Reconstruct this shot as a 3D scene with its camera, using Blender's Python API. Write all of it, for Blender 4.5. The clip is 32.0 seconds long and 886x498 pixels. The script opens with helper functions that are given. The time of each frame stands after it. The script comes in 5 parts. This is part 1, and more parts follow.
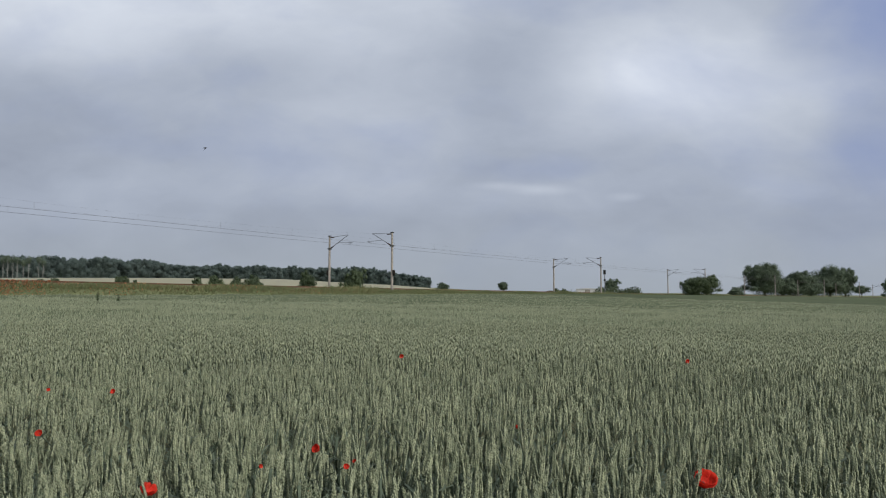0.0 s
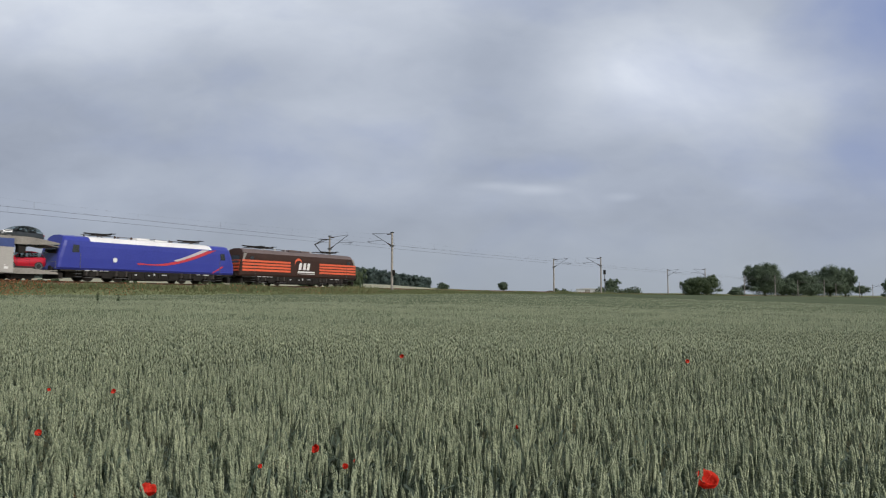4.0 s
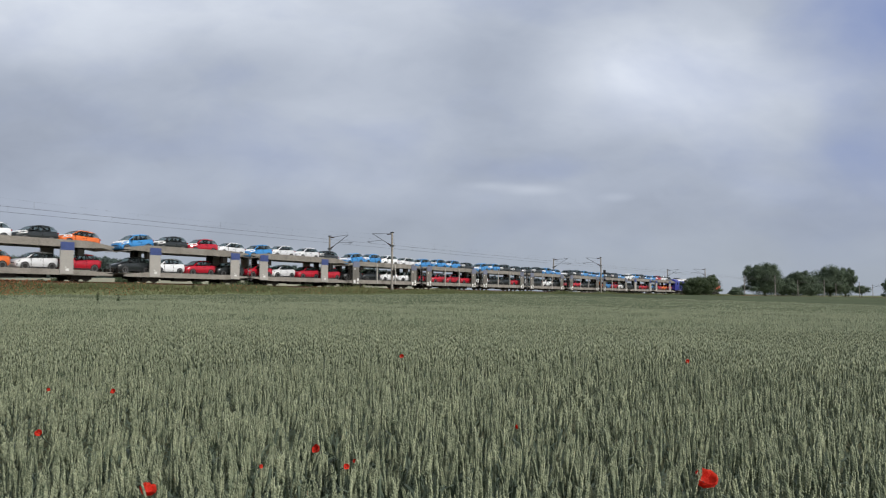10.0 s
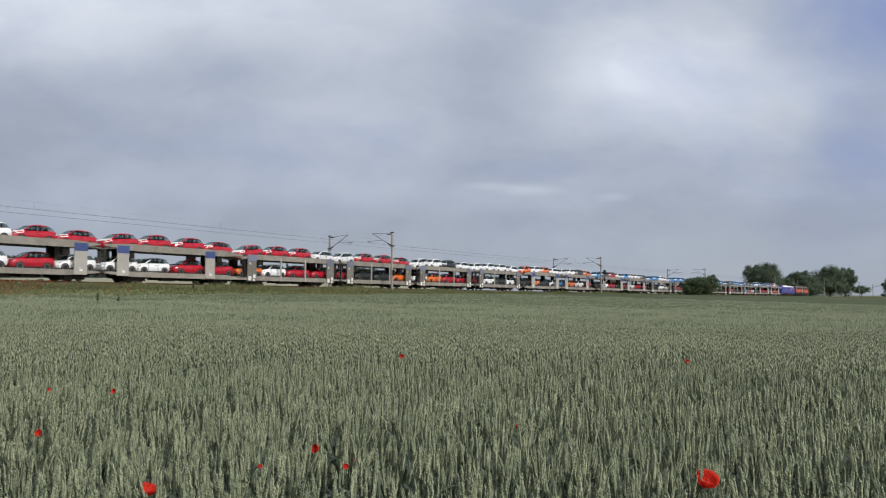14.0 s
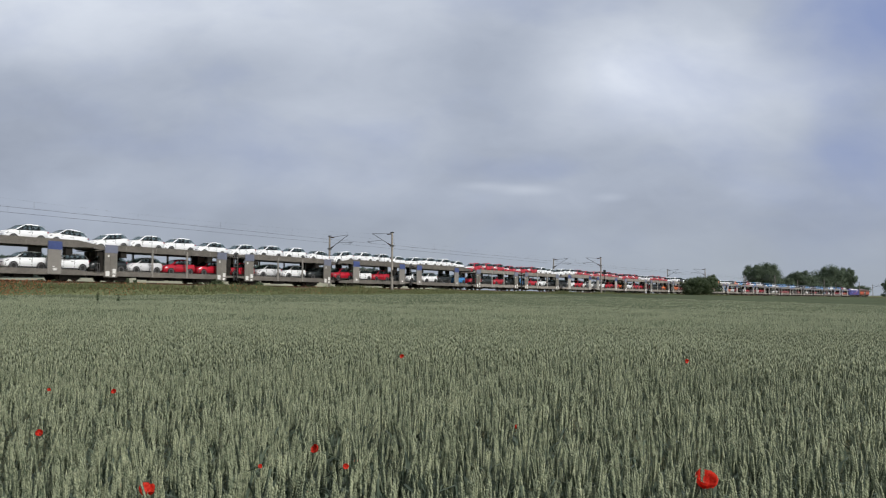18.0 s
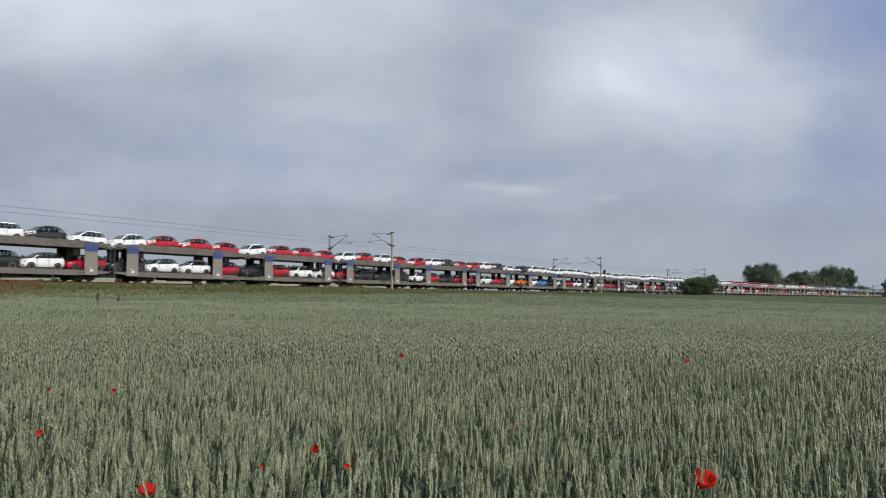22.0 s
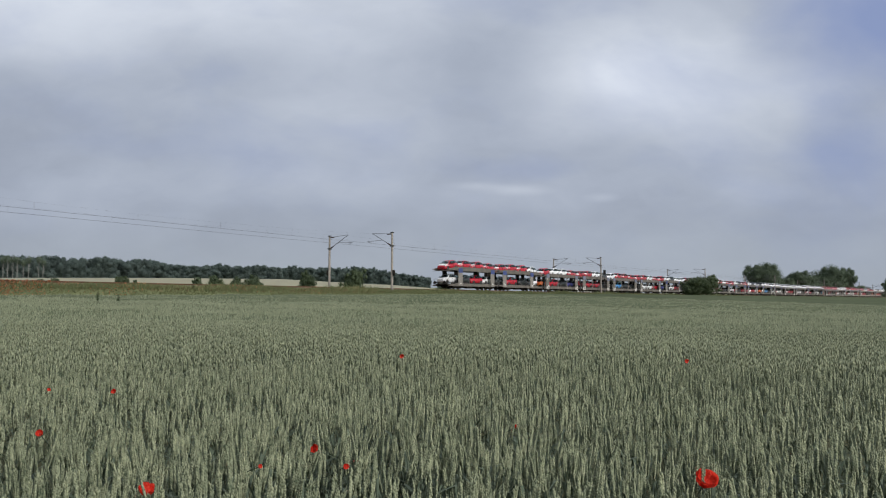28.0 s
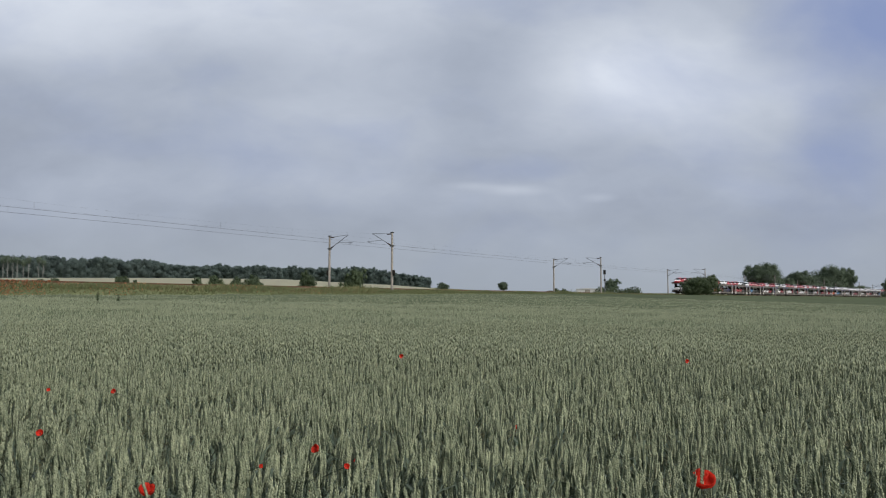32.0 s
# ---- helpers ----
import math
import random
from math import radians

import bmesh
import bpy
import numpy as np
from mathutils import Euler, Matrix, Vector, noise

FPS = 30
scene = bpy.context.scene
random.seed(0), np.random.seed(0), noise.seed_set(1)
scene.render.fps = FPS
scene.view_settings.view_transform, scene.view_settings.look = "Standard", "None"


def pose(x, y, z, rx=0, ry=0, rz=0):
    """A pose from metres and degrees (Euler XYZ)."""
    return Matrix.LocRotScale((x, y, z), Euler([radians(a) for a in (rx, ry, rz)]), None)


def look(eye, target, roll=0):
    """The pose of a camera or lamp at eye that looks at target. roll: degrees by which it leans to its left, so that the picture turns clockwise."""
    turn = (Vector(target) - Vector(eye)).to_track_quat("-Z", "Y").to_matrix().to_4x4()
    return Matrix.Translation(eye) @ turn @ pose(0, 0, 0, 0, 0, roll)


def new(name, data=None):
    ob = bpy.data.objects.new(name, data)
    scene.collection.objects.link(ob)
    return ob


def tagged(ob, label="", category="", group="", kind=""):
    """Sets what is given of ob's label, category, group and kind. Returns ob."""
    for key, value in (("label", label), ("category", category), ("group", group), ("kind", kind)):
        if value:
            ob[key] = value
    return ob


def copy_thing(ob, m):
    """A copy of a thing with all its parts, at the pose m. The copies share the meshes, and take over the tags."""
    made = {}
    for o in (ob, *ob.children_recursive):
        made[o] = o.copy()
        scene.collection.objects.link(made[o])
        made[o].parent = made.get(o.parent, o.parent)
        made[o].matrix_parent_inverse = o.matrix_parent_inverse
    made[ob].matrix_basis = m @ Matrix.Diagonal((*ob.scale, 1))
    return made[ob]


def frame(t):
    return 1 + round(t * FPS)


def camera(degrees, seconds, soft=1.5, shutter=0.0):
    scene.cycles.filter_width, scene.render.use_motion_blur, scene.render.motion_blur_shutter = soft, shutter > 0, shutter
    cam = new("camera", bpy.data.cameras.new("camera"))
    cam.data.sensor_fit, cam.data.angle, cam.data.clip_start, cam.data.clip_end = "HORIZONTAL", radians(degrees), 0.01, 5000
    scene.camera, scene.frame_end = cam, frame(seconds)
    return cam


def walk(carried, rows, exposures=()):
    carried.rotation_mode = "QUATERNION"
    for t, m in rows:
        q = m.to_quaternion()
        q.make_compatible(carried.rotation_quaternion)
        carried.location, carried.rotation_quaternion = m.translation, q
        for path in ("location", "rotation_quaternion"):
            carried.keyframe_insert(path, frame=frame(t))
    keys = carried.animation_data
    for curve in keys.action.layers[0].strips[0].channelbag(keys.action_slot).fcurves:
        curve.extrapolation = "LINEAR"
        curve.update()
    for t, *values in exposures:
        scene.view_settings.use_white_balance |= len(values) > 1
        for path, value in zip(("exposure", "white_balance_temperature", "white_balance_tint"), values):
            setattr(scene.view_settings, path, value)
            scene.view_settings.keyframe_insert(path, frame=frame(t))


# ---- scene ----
# ---- camera ----
EYE = 1.55
cam = camera(60.03, 32.0, 1.15, 0.12)
walk(cam, [(0.0, pose(0, 0, EYE, 93.81, 0, 0)), (32.0, pose(0, 0, EYE, 93.81, 0, 0))],
     [(0.0, -0.1), (8.0, -0.05), (14.0, -0.03), (20.0, -0.07), (28.0, -0.08), (32.0, -0.08)])

# ---- light ----
SUN_EL, SUN_AZ = radians(42), radians(140)
world = bpy.data.worlds.new("overcast_sky")
scene.world = world
world.use_nodes = True
wn = world.node_tree
wn.nodes.clear()
w_out = wn.nodes.new("ShaderNodeOutputWorld")
w_bg = wn.nodes.new("ShaderNodeBackground")
w_sky = wn.nodes.new("ShaderNodeTexSky")
w_sky.sky_type = "NISHITA"
w_sky.sun_disc = False
w_sky.sun_elevation, w_sky.sun_rotation = SUN_EL, SUN_AZ
w_sky.dust_density, w_sky.air_density = 3.0, 1.2
w_hsv = wn.nodes.new("ShaderNodeHueSaturation")
w_hsv.inputs["Saturation"].default_value = 0.6
wn.links.new(w_sky.outputs[0], w_hsv.inputs["Color"])
wn.links.new(w_hsv.outputs[0], w_bg.inputs["Color"])
w_bg.inputs["Strength"].default_value = 0.10
wn.links.new(w_bg.outputs[0], w_out.inputs["Surface"])

sun = new("sun", bpy.data.lights.new("sun", "SUN"))
sun.data.energy, sun.data.angle, sun.data.color = 2.55, radians(5), (1.0, 0.98, 0.95)
sun.matrix_world = look((0, 0, 0), (-math.sin(SUN_AZ) * math.cos(SUN_EL), -math.cos(SUN_AZ) * math.cos(SUN_EL), -math.sin(SUN_EL)))

# ---- materials ----


def mat(name, color, rough=0.6, metal=0.0, vary=0.12, scale=3.0, fine=30.0, bump=0.0, second=None, coat=0.0, spread=0.0, island=0.0, span=None):
    """A procedural surface: two scales of noise, optional second colour, bump, and spread between objects or islands."""
    m = bpy.data.materials.new(name)
    m.use_nodes = True
    nt = m.node_tree
    b = nt.nodes["Principled BSDF"]
    b.inputs["Roughness"].default_value = rough
    b.inputs["Metallic"].default_value = metal
    if coat:
        b.inputs["Coat Weight"].default_value = coat
        b.inputs["Coat Roughness"].default_value = 0.12
    tc = nt.nodes.new("ShaderNodeTexCoord")
    n1, n2 = nt.nodes.new("ShaderNodeTexNoise"), nt.nodes.new("ShaderNodeTexNoise")
    n1.inputs["Scale"].default_value, n2.inputs["Scale"].default_value = scale, fine
    n1.inputs["Detail"].default_value, n2.inputs["Detail"].default_value = 4, 3
    for n in (n1, n2):
        nt.links.new(tc.outputs["Object"], n.inputs["Vector"])
    add = nt.nodes.new("ShaderNodeMath")
    add.operation = "ADD"
    nt.links.new(n1.outputs["Fac"], add.inputs[0])
    nt.links.new(n2.outputs["Fac"], add.inputs[1])
    value = add
    if spread or island:
        src = nt.nodes.new("ShaderNodeObjectInfo" if spread else "ShaderNodeNewGeometry")
        mul = nt.nodes.new("ShaderNodeMath")
        mul.operation = "MULTIPLY_ADD"
        nt.links.new(src.outputs["Random" if spread else "Random Per Island"], mul.inputs[0])
        mul.inputs[1].default_value = spread or island
        nt.links.new(add.outputs[0], mul.inputs[2])
        value = mul
    ramp = nt.nodes.new("ShaderNodeMapRange")
    ramp.inputs["From Min"].default_value, ramp.inputs["From Max"].default_value = span or (0.65, 1.35 + (spread or island))
    nt.links.new(value.outputs[0], ramp.inputs["Value"])
    mix = nt.nodes.new("ShaderNodeMix")
    mix.data_type = "RGBA"
    c2 = second or tuple(min(1.0, c * (1 + vary)) for c in color)
    c1 = color if second else tuple(c * (1 - vary) for c in color)
    mix.inputs["A"].default_value, mix.inputs["B"].default_value = (*c1, 1), (*c2, 1)
    nt.links.new(ramp.outputs["Result"], mix.inputs["Factor"])
    nt.links.new(mix.outputs["Result"], b.inputs["Base Color"])
    if bump:
        bp = nt.nodes.new("ShaderNodeBump")
        bp.inputs["Strength"].default_value = bump
        bp.inputs["Distance"].default_value = 0.02
        nt.links.new(n2.outputs["Fac"], bp.inputs["Height"])
        nt.links.new(bp.outputs["Normal"], b.inputs["Normal"])
    return m


def glass_mat(name, color, rough=0.08):
    m = mat(name, color, rough, vary=0.3, scale=1.0, fine=9.0)
    m.node_tree.nodes["Principled BSDF"].inputs["Specular IOR Level"].default_value = 0.7
    return m


def see_through(m, share):
    """A thin pane: part of the light passes straight through, the rest meets the glossy tint."""
    nt = m.node_tree
    b, out = nt.nodes["Principled BSDF"], nt.nodes["Material Output"]
    tr, mx = nt.nodes.new("ShaderNodeBsdfTransparent"), nt.nodes.new("ShaderNodeMixShader")
    tr.inputs["Color"].default_value = (0.90, 0.95, 0.94, 1)
    mx.inputs[0].default_value = share
    nt.links.new(b.outputs[0], mx.inputs[1])
    nt.links.new(tr.outputs[0], mx.inputs[2])
    nt.links.new(mx.outputs[0], out.inputs["Surface"])
    return m


def let_light_through(m, share):
    """Thin leaves pass some light: mix in a translucent share of the same colour."""
    nt = m.node_tree
    b, out = nt.nodes["Principled BSDF"], nt.nodes["Material Output"]
    tr, mx = nt.nodes.new("ShaderNodeBsdfTranslucent"), nt.nodes.new("ShaderNodeMixShader")
    nt.links.new(b.inputs["Base Color"].links[0].from_socket, tr.inputs["Color"])
    mx.inputs[0].default_value = share
    nt.links.new(b.outputs[0], mx.inputs[1])
    nt.links.new(tr.outputs[0], mx.inputs[2])
    nt.links.new(mx.outputs[0], out.inputs["Surface"])


# wheat and ground
M_EAR = mat("wheat_ear_green", (0.094, 0.124, 0.076), 0.55, second=(0.415, 0.448, 0.292), scale=9.0, fine=70, island=0.12, span=(0.74, 1.38))
M_STEM = mat("wheat_leaf_bluegreen", (0.040, 0.060, 0.040), 0.55, second=(0.15, 0.19, 0.13), scale=0.8, fine=25, island=0.8)
M_CANOPY = mat("wheat_canopy", (0.05, 0.068, 0.036), 0.85, second=(0.115, 0.135, 0.075), scale=0.05, fine=6.0, bump=1.0)
M_SOIL = mat("field_soil", (0.075, 0.085, 0.045), 0.9, second=(0.16, 0.15, 0.085), scale=0.05, fine=1.5, bump=0.6)
M_PALE = mat("pale_barley", (0.25, 0.245, 0.165), 0.85, second=(0.33, 0.32, 0.22), scale=0.012, fine=0.4, bump=0.4)
M_GRASS = mat("embankment_grass", (0.135, 0.172, 0.082), 0.75, second=(0.255, 0.265, 0.13), scale=0.12, fine=3.0, island=0.3)
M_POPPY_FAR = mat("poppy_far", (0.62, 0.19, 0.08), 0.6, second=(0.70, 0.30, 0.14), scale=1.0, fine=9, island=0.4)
M_POPPY = mat("poppy_petal", (0.74, 0.03, 0.018), 0.6, second=(0.88, 0.11, 0.065), scale=25, fine=160)
M_POPPY_CORE = mat("poppy_core", (0.02, 0.02, 0.02), 0.7)
M_BUSH = mat("bush_leaf", (0.045, 0.066, 0.036), 0.65, second=(0.095, 0.128, 0.066), scale=0.5, fine=6, island=0.25)
# far trees: haze painted in by lifting the leaf colour above the bushes'
M_WOOD_LEAF = mat("hazy_tree_leaf", (0.10, 0.134, 0.094), 0.85, second=(0.148, 0.19, 0.13), scale=0.05, fine=1.5, island=0.15)
# distance haze is put into the forest's leaf colour: bluer and paler than foliage
M_FOREST = mat("hazed_forest_leaf", (0.096, 0.128, 0.120), 0.95, second=(0.128, 0.168, 0.154), scale=0.04, fine=1.0, island=0.1)
M_BARK = mat("bark", (0.09, 0.075, 0.055), 0.9, vary=0.35, scale=2, fine=20, bump=0.5)
M_PALE_BARK = mat("poplar_bark", (0.155, 0.165, 0.155), 0.9, vary=0.3, scale=0.3, fine=4)
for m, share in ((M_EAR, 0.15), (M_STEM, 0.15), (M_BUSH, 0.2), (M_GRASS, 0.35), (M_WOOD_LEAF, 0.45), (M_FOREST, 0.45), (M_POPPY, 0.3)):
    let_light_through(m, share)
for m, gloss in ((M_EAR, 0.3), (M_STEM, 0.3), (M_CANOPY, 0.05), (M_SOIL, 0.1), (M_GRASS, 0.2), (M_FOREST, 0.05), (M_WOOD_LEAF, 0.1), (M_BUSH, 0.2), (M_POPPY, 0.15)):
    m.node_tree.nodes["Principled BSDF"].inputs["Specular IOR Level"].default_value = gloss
# railway
M_BALLAST = mat("ballast", (0.085, 0.05, 0.034), 0.95, second=(0.19, 0.115, 0.075), scale=1.5, fine=22, bump=1.0)
M_RAIL = mat("rail_rust", (0.15, 0.075, 0.045), 0.6, metal=0.4, vary=0.3, scale=2, fine=30)
M_SLEEPER = mat("concrete_sleeper", (0.26, 0.24, 0.21), 0.9, vary=0.2, scale=3, fine=40, spread=0.3)
M_CONCRETE = mat("mast_concrete", (0.21, 0.19, 0.17), 0.85, second=(0.37, 0.345, 0.31), scale=1.2, fine=25, bump=0.3, spread=0.2)
M_GALV = mat("galvanised_steel", (0.16, 0.16, 0.165), 0.45, metal=0.6, vary=0.2, scale=2, fine=20)
M_WIRE = mat("copper_wire", (0.09, 0.075, 0.06), 0.5, metal=0.7, vary=0.2)
M_BROWNINS = mat("brown_insulator", (0.05, 0.025, 0.015), 0.3, vary=0.2)
# rolling stock
M_DECK = mat("wagon_grey_paint", (0.165, 0.15, 0.13), 0.6, second=(0.34, 0.315, 0.28), scale=0.9, fine=7, bump=0.1, spread=0.15)
M_PILLAR = mat("wagon_pillar_paint", (0.33, 0.315, 0.29), 0.5, second=(0.45, 0.43, 0.40), scale=0.7, fine=12, spread=0.15)
# darker, browner wagon colours from the eleventh wagon back; pillar tone also on locomotive
M_DECK_DARK = mat("wagon_dirty_paint", (0.085, 0.077, 0.067), 0.7, second=(0.19, 0.175, 0.155), scale=0.9, fine=7, bump=0.1, spread=0.15)
M_PILLAR_DARK = mat("wagon_dirty_pillar", (0.18, 0.17, 0.155), 0.65, second=(0.28, 0.265, 0.245), scale=0.7, fine=12, spread=0.15)
M_PANEL = mat("wagon_dark_panel", (0.185, 0.172, 0.153), 0.55, vary=0.3, scale=1, fine=14)
M_BLUE_SIGN = mat("blue_panel", (0.058, 0.085, 0.235), 0.4, vary=0.25, scale=1, fine=12, spread=0.2)
M_FADED_BLUE = mat("faded_blue_panel", (0.16, 0.175, 0.24), 0.5, vary=0.3, scale=1, fine=12, spread=0.3)
M_PLACARD = mat("white_placard", (0.72, 0.72, 0.70), 0.5, vary=0.08)
M_UNDER = mat("underframe_black", (0.011, 0.0105, 0.010), 0.75, second=(0.030, 0.026, 0.022), scale=2, fine=20, bump=0.3)
M_WHEEL = mat("wheel_steel", (0.06, 0.05, 0.045), 0.5, metal=0.5, vary=0.3)
M_LOCO_BROWN = mat("loco_dark_brown", (0.036, 0.019, 0.015), 0.5, second=(0.060, 0.034, 0.027), scale=0.5, fine=8)
M_LOCO_ROOF = mat("loco_roof_grey", (0.12, 0.09, 0.085), 0.6, vary=0.25, scale=0.6, fine=10)
for m in (M_UNDER, M_LOCO_BROWN):
    m.node_tree.nodes["Principled BSDF"].inputs["Specular IOR Level"].default_value = 0.2
M_ORANGE = mat("orange_stripe", (0.70, 0.125, 0.055), 0.45, vary=0.12)
M_LOCO_BLUE = mat("loco_blue", (0.026, 0.036, 0.25), 0.38, second=(0.042, 0.056, 0.33), scale=0.4, fine=8, coat=0.15)
M_LOCO_WHITE = mat("loco_white_roof", (0.72, 0.71, 0.70), 0.5, vary=0.12, scale=0.7, fine=10)
M_RED_SWOOSH = mat("red_swoosh", (0.52, 0.045, 0.06), 0.4, vary=0.1)
M_SILVER_SWOOSH = mat("silver_swoosh", (0.5, 0.48, 0.5), 0.4, vary=0.1)
M_GLASS = glass_mat("dark_glass", (0.02, 0.024, 0.028))
M_CAR_GLASS = see_through(glass_mat("tinted_car_glass", (0.035, 0.042, 0.045)), 0.78)
M_SEAT = mat("dark_seat_cloth", (0.03, 0.03, 0.032), 0.85, vary=0.2, scale=4, fine=60)
M_LIGHT_GREY = mat("light_grey_part", (0.5, 0.5, 0.5), 0.5, vary=0.15)
M_TYRE = mat("tyre_rubber", (0.018, 0.018, 0.018), 0.8, vary=0.2)
M_ALLOY = mat("alloy_rim", (0.16, 0.16, 0.165), 0.35, metal=0.7, vary=0.15)
M_FILM = mat("white_film", (0.88, 0.88, 0.87), 0.45, vary=0.05)
M_HEAD = mat("headlight_lens", (0.28, 0.29, 0.30), 0.12, vary=0.1)
M_TAIL = mat("tail_lens", (0.30, 0.015, 0.015), 0.2, vary=0.2)
M_BLACK_TRIM = mat("black_trim", (0.02, 0.02, 0.021), 0.5, vary=0.2)
PAINT = {
    "b": ("bright blue", mat("paint_blue", (0.045, 0.25, 0.58), 0.3, vary=0.1, coat=0.6)),
    "k": ("dark grey", mat("paint_dark", (0.022, 0.027, 0.029), 0.32, vary=0.15, coat=0.6)),
    "r": ("red", mat("paint_red", (0.46, 0.012, 0.03), 0.3, vary=0.1, coat=0.6)),
    "w": ("white", mat("paint_white", (0.86, 0.88, 0.90), 0.3, vary=0.04, coat=0.6)),
    "s": ("silver", mat("paint_silver", (0.72, 0.73, 0.75), 0.35, metal=0.1, vary=0.08, coat=0.6)),
    "o": ("orange", mat("paint_orange", (0.76, 0.16, 0.03), 0.3, vary=0.08, coat=0.6)),
    "n": ("navy blue", mat("paint_navy", (0.03, 0.035, 0.20), 0.3, vary=0.1, coat=0.6)),
}

# ---- mesh helpers ----


def part(name, bm, material, parent=None, label="", smooth=False):
    """Link a bmesh as one mesh object, under parent where given."""
    me = bpy.data.meshes.new(name)
    bm.to_mesh(me)
    bm.free()
    if smooth:
        me.polygons.foreach_set("use_smooth", [True] * len(me.polygons))
    me.materials.append(material)
    ob = new(name, me)
    if parent:
        ob.parent = parent
    if label:
        tagged(ob, label)
    return ob


def again(ob, parent, m):
    """Another object on the same mesh, placed in its parent's space."""
    o = new(ob.name.split(".")[0], ob.data)
    o.parent = parent
    o.matrix_basis = m
    return o


def box(bm, x0, x1, y0, y1, z0, z1, bevel=0.0):
    made = bmesh.ops.create_cube(bm, size=1.0, matrix=Matrix.Translation(((x0 + x1) / 2, (y0 + y1) / 2, (z0 + z1) / 2)) @ Matrix.Diagonal((abs(x1 - x0), abs(y1 - y0), abs(z1 - z0), 1)))
    if bevel:
        edges = {e for v in made["verts"] for e in v.link_edges}
        bmesh.ops.bevel(bm, geom=list(edges), offset=bevel, segments=1, affect="EDGES")
    return bm


def boxes(*items):
    bm = bmesh.new()
    for it in items:
        box(bm, *it)
    return bm


def rod(bm, a, b, r, sides=6, r2=None):
    a, b = Vector(a), Vector(b)
    d = b - a
    m = Matrix.Translation((a + b) / 2) @ d.to_track_quat("Z", "Y").to_matrix().to_4x4()
    bmesh.ops.create_cone(bm, cap_ends=True, segments=sides, radius1=r, radius2=r if r2 is None else r2, depth=d.length, matrix=m)
    return bm


def rods(r, *pairs, sides=6):
    bm = bmesh.new()
    for a, b in pairs:
        rod(bm, a, b, r, sides)
    return bm


def prism(profile, y0, y1):
    """A closed profile in x, z swept along y."""
    bm = bmesh.new()
    a = [bm.verts.new((x, y0, z)) for x, z in profile]
    b = [bm.verts.new((x, y1, z)) for x, z in profile]
    n = len(profile)
    bm.faces.new(a)
    bm.faces.new(b[::-1])
    for i in range(n):
        bm.faces.new((a[i], b[i], b[(i + 1) % n], a[(i + 1) % n])[::-1])
    bmesh.ops.recalc_face_normals(bm, faces=bm.faces)
    return bm


def tube(points, r, sides=4):
    """One thin tube along a line of points."""
    bm = bmesh.new()
    rings = []
    for i, p in enumerate(points):
        d = (points[min(i + 1, len(points) - 1)] - points[max(i - 1, 0)]).normalized()
        u = d.cross(Vector((0, 0, 1))).normalized()
        w = u.cross(d)
        rings.append([bm.verts.new(p + (u * math.cos(a) + w * math.sin(a)) * r) for a in [6.2832 * k / sides for k in range(sides)]])
    for a, b in zip(rings, rings[1:]):
        for k in range(sides):
            bm.faces.new((a[k], a[(k + 1) % sides], b[(k + 1) % sides], b[k]))
    return bm


def quick_mesh(name, verts, tris, material, smooth=False):
    """A large triangle mesh from arrays."""
    me = bpy.data.meshes.new(name)
    n, t = len(verts), len(tris)
    me.vertices.add(n)
    me.vertices.foreach_set("co", np.asarray(verts, np.float32).ravel())
    me.loops.add(3 * t)
    me.loops.foreach_set("vertex_index", np.asarray(tris, np.int32).ravel())
    me.polygons.add(t)
    me.polygons.foreach_set("loop_start", np.arange(0, 3 * t, 3, dtype=np.int32))
    if smooth:
        me.polygons.foreach_set("use_smooth", np.ones(t, dtype=bool))
    me.update(calc_edges=True)
    me.materials.append(material)
    return new(name, me)


def scatter(tv, tt, place, turn, size, lean=None):
    """Repeat a template (verts, tris) at the places with a turn about z, a size and a lean (dx, dy per metre of height)."""
    tv, tt = np.asarray(tv, float), np.asarray(tt, int)
    n, k = len(place), len(tv)
    c, s = np.cos(turn)[:, None], np.sin(turn)[:, None]
    sz = np.asarray(size)
    if sz.ndim == 1:
        sz = np.stack([sz, sz, sz], 1)
    x, y, z = (tv[None, :, i] * sz[:, i, None] for i in range(3))
    v = np.stack([x * c - y * s, x * s + y * c, z + 0 * x], 2)
    if lean is not None:
        v[:, :, :2] += lean[:, None, :] * v[:, :, 2:3]
    v += place[:, None, :]
    t = tt[None] + (np.arange(n) * k)[:, None, None]
    return v.reshape(-1, 3), t.reshape(-1, 3)


# ---- the line of the track and the lie of the land ----
RAIL = EYE + 1.61
D0, TH, CURVE, SPEED, NOSE0 = 62.25, radians(31.1466), 0.00039639, 27.99, -33.56
RADIUS = 1 / CURVE
CX, CY = -math.cos(TH) * D0 + math.cos(TH) * RADIUS, math.sin(TH) * D0 - math.sin(TH) * RADIUS


def on_track(s, off=0.0, z=0.0):
    """A place beside the track: s along it, off towards the wheat field."""
    h = TH + CURVE * s
    return Vector((CX - math.cos(h) * (RADIUS - off), CY + math.sin(h) * (RADIUS - off), z))


def track_pose(s, off=0.0, z=0.0):
    """x along the line, y to the far side."""
    h = TH + CURVE * s
    return Matrix.Translation(on_track(s, off, z)) @ Matrix.Rotation(math.pi / 2 - h, 4, "Z")


def track_coords(x, y):
    vx, vy = CX - x, CY - y
    r = np.hypot(vx, vy)
    return (np.arctan2(-vy, vx) - TH) / CURVE, RADIUS - r


def toe(s):
    return np.interp(s, [-200, 0, 31, 60, 130, 310, 900], [0.6, 0.95, 1.13, 1.32, 1.92, 2.2, 2.35])


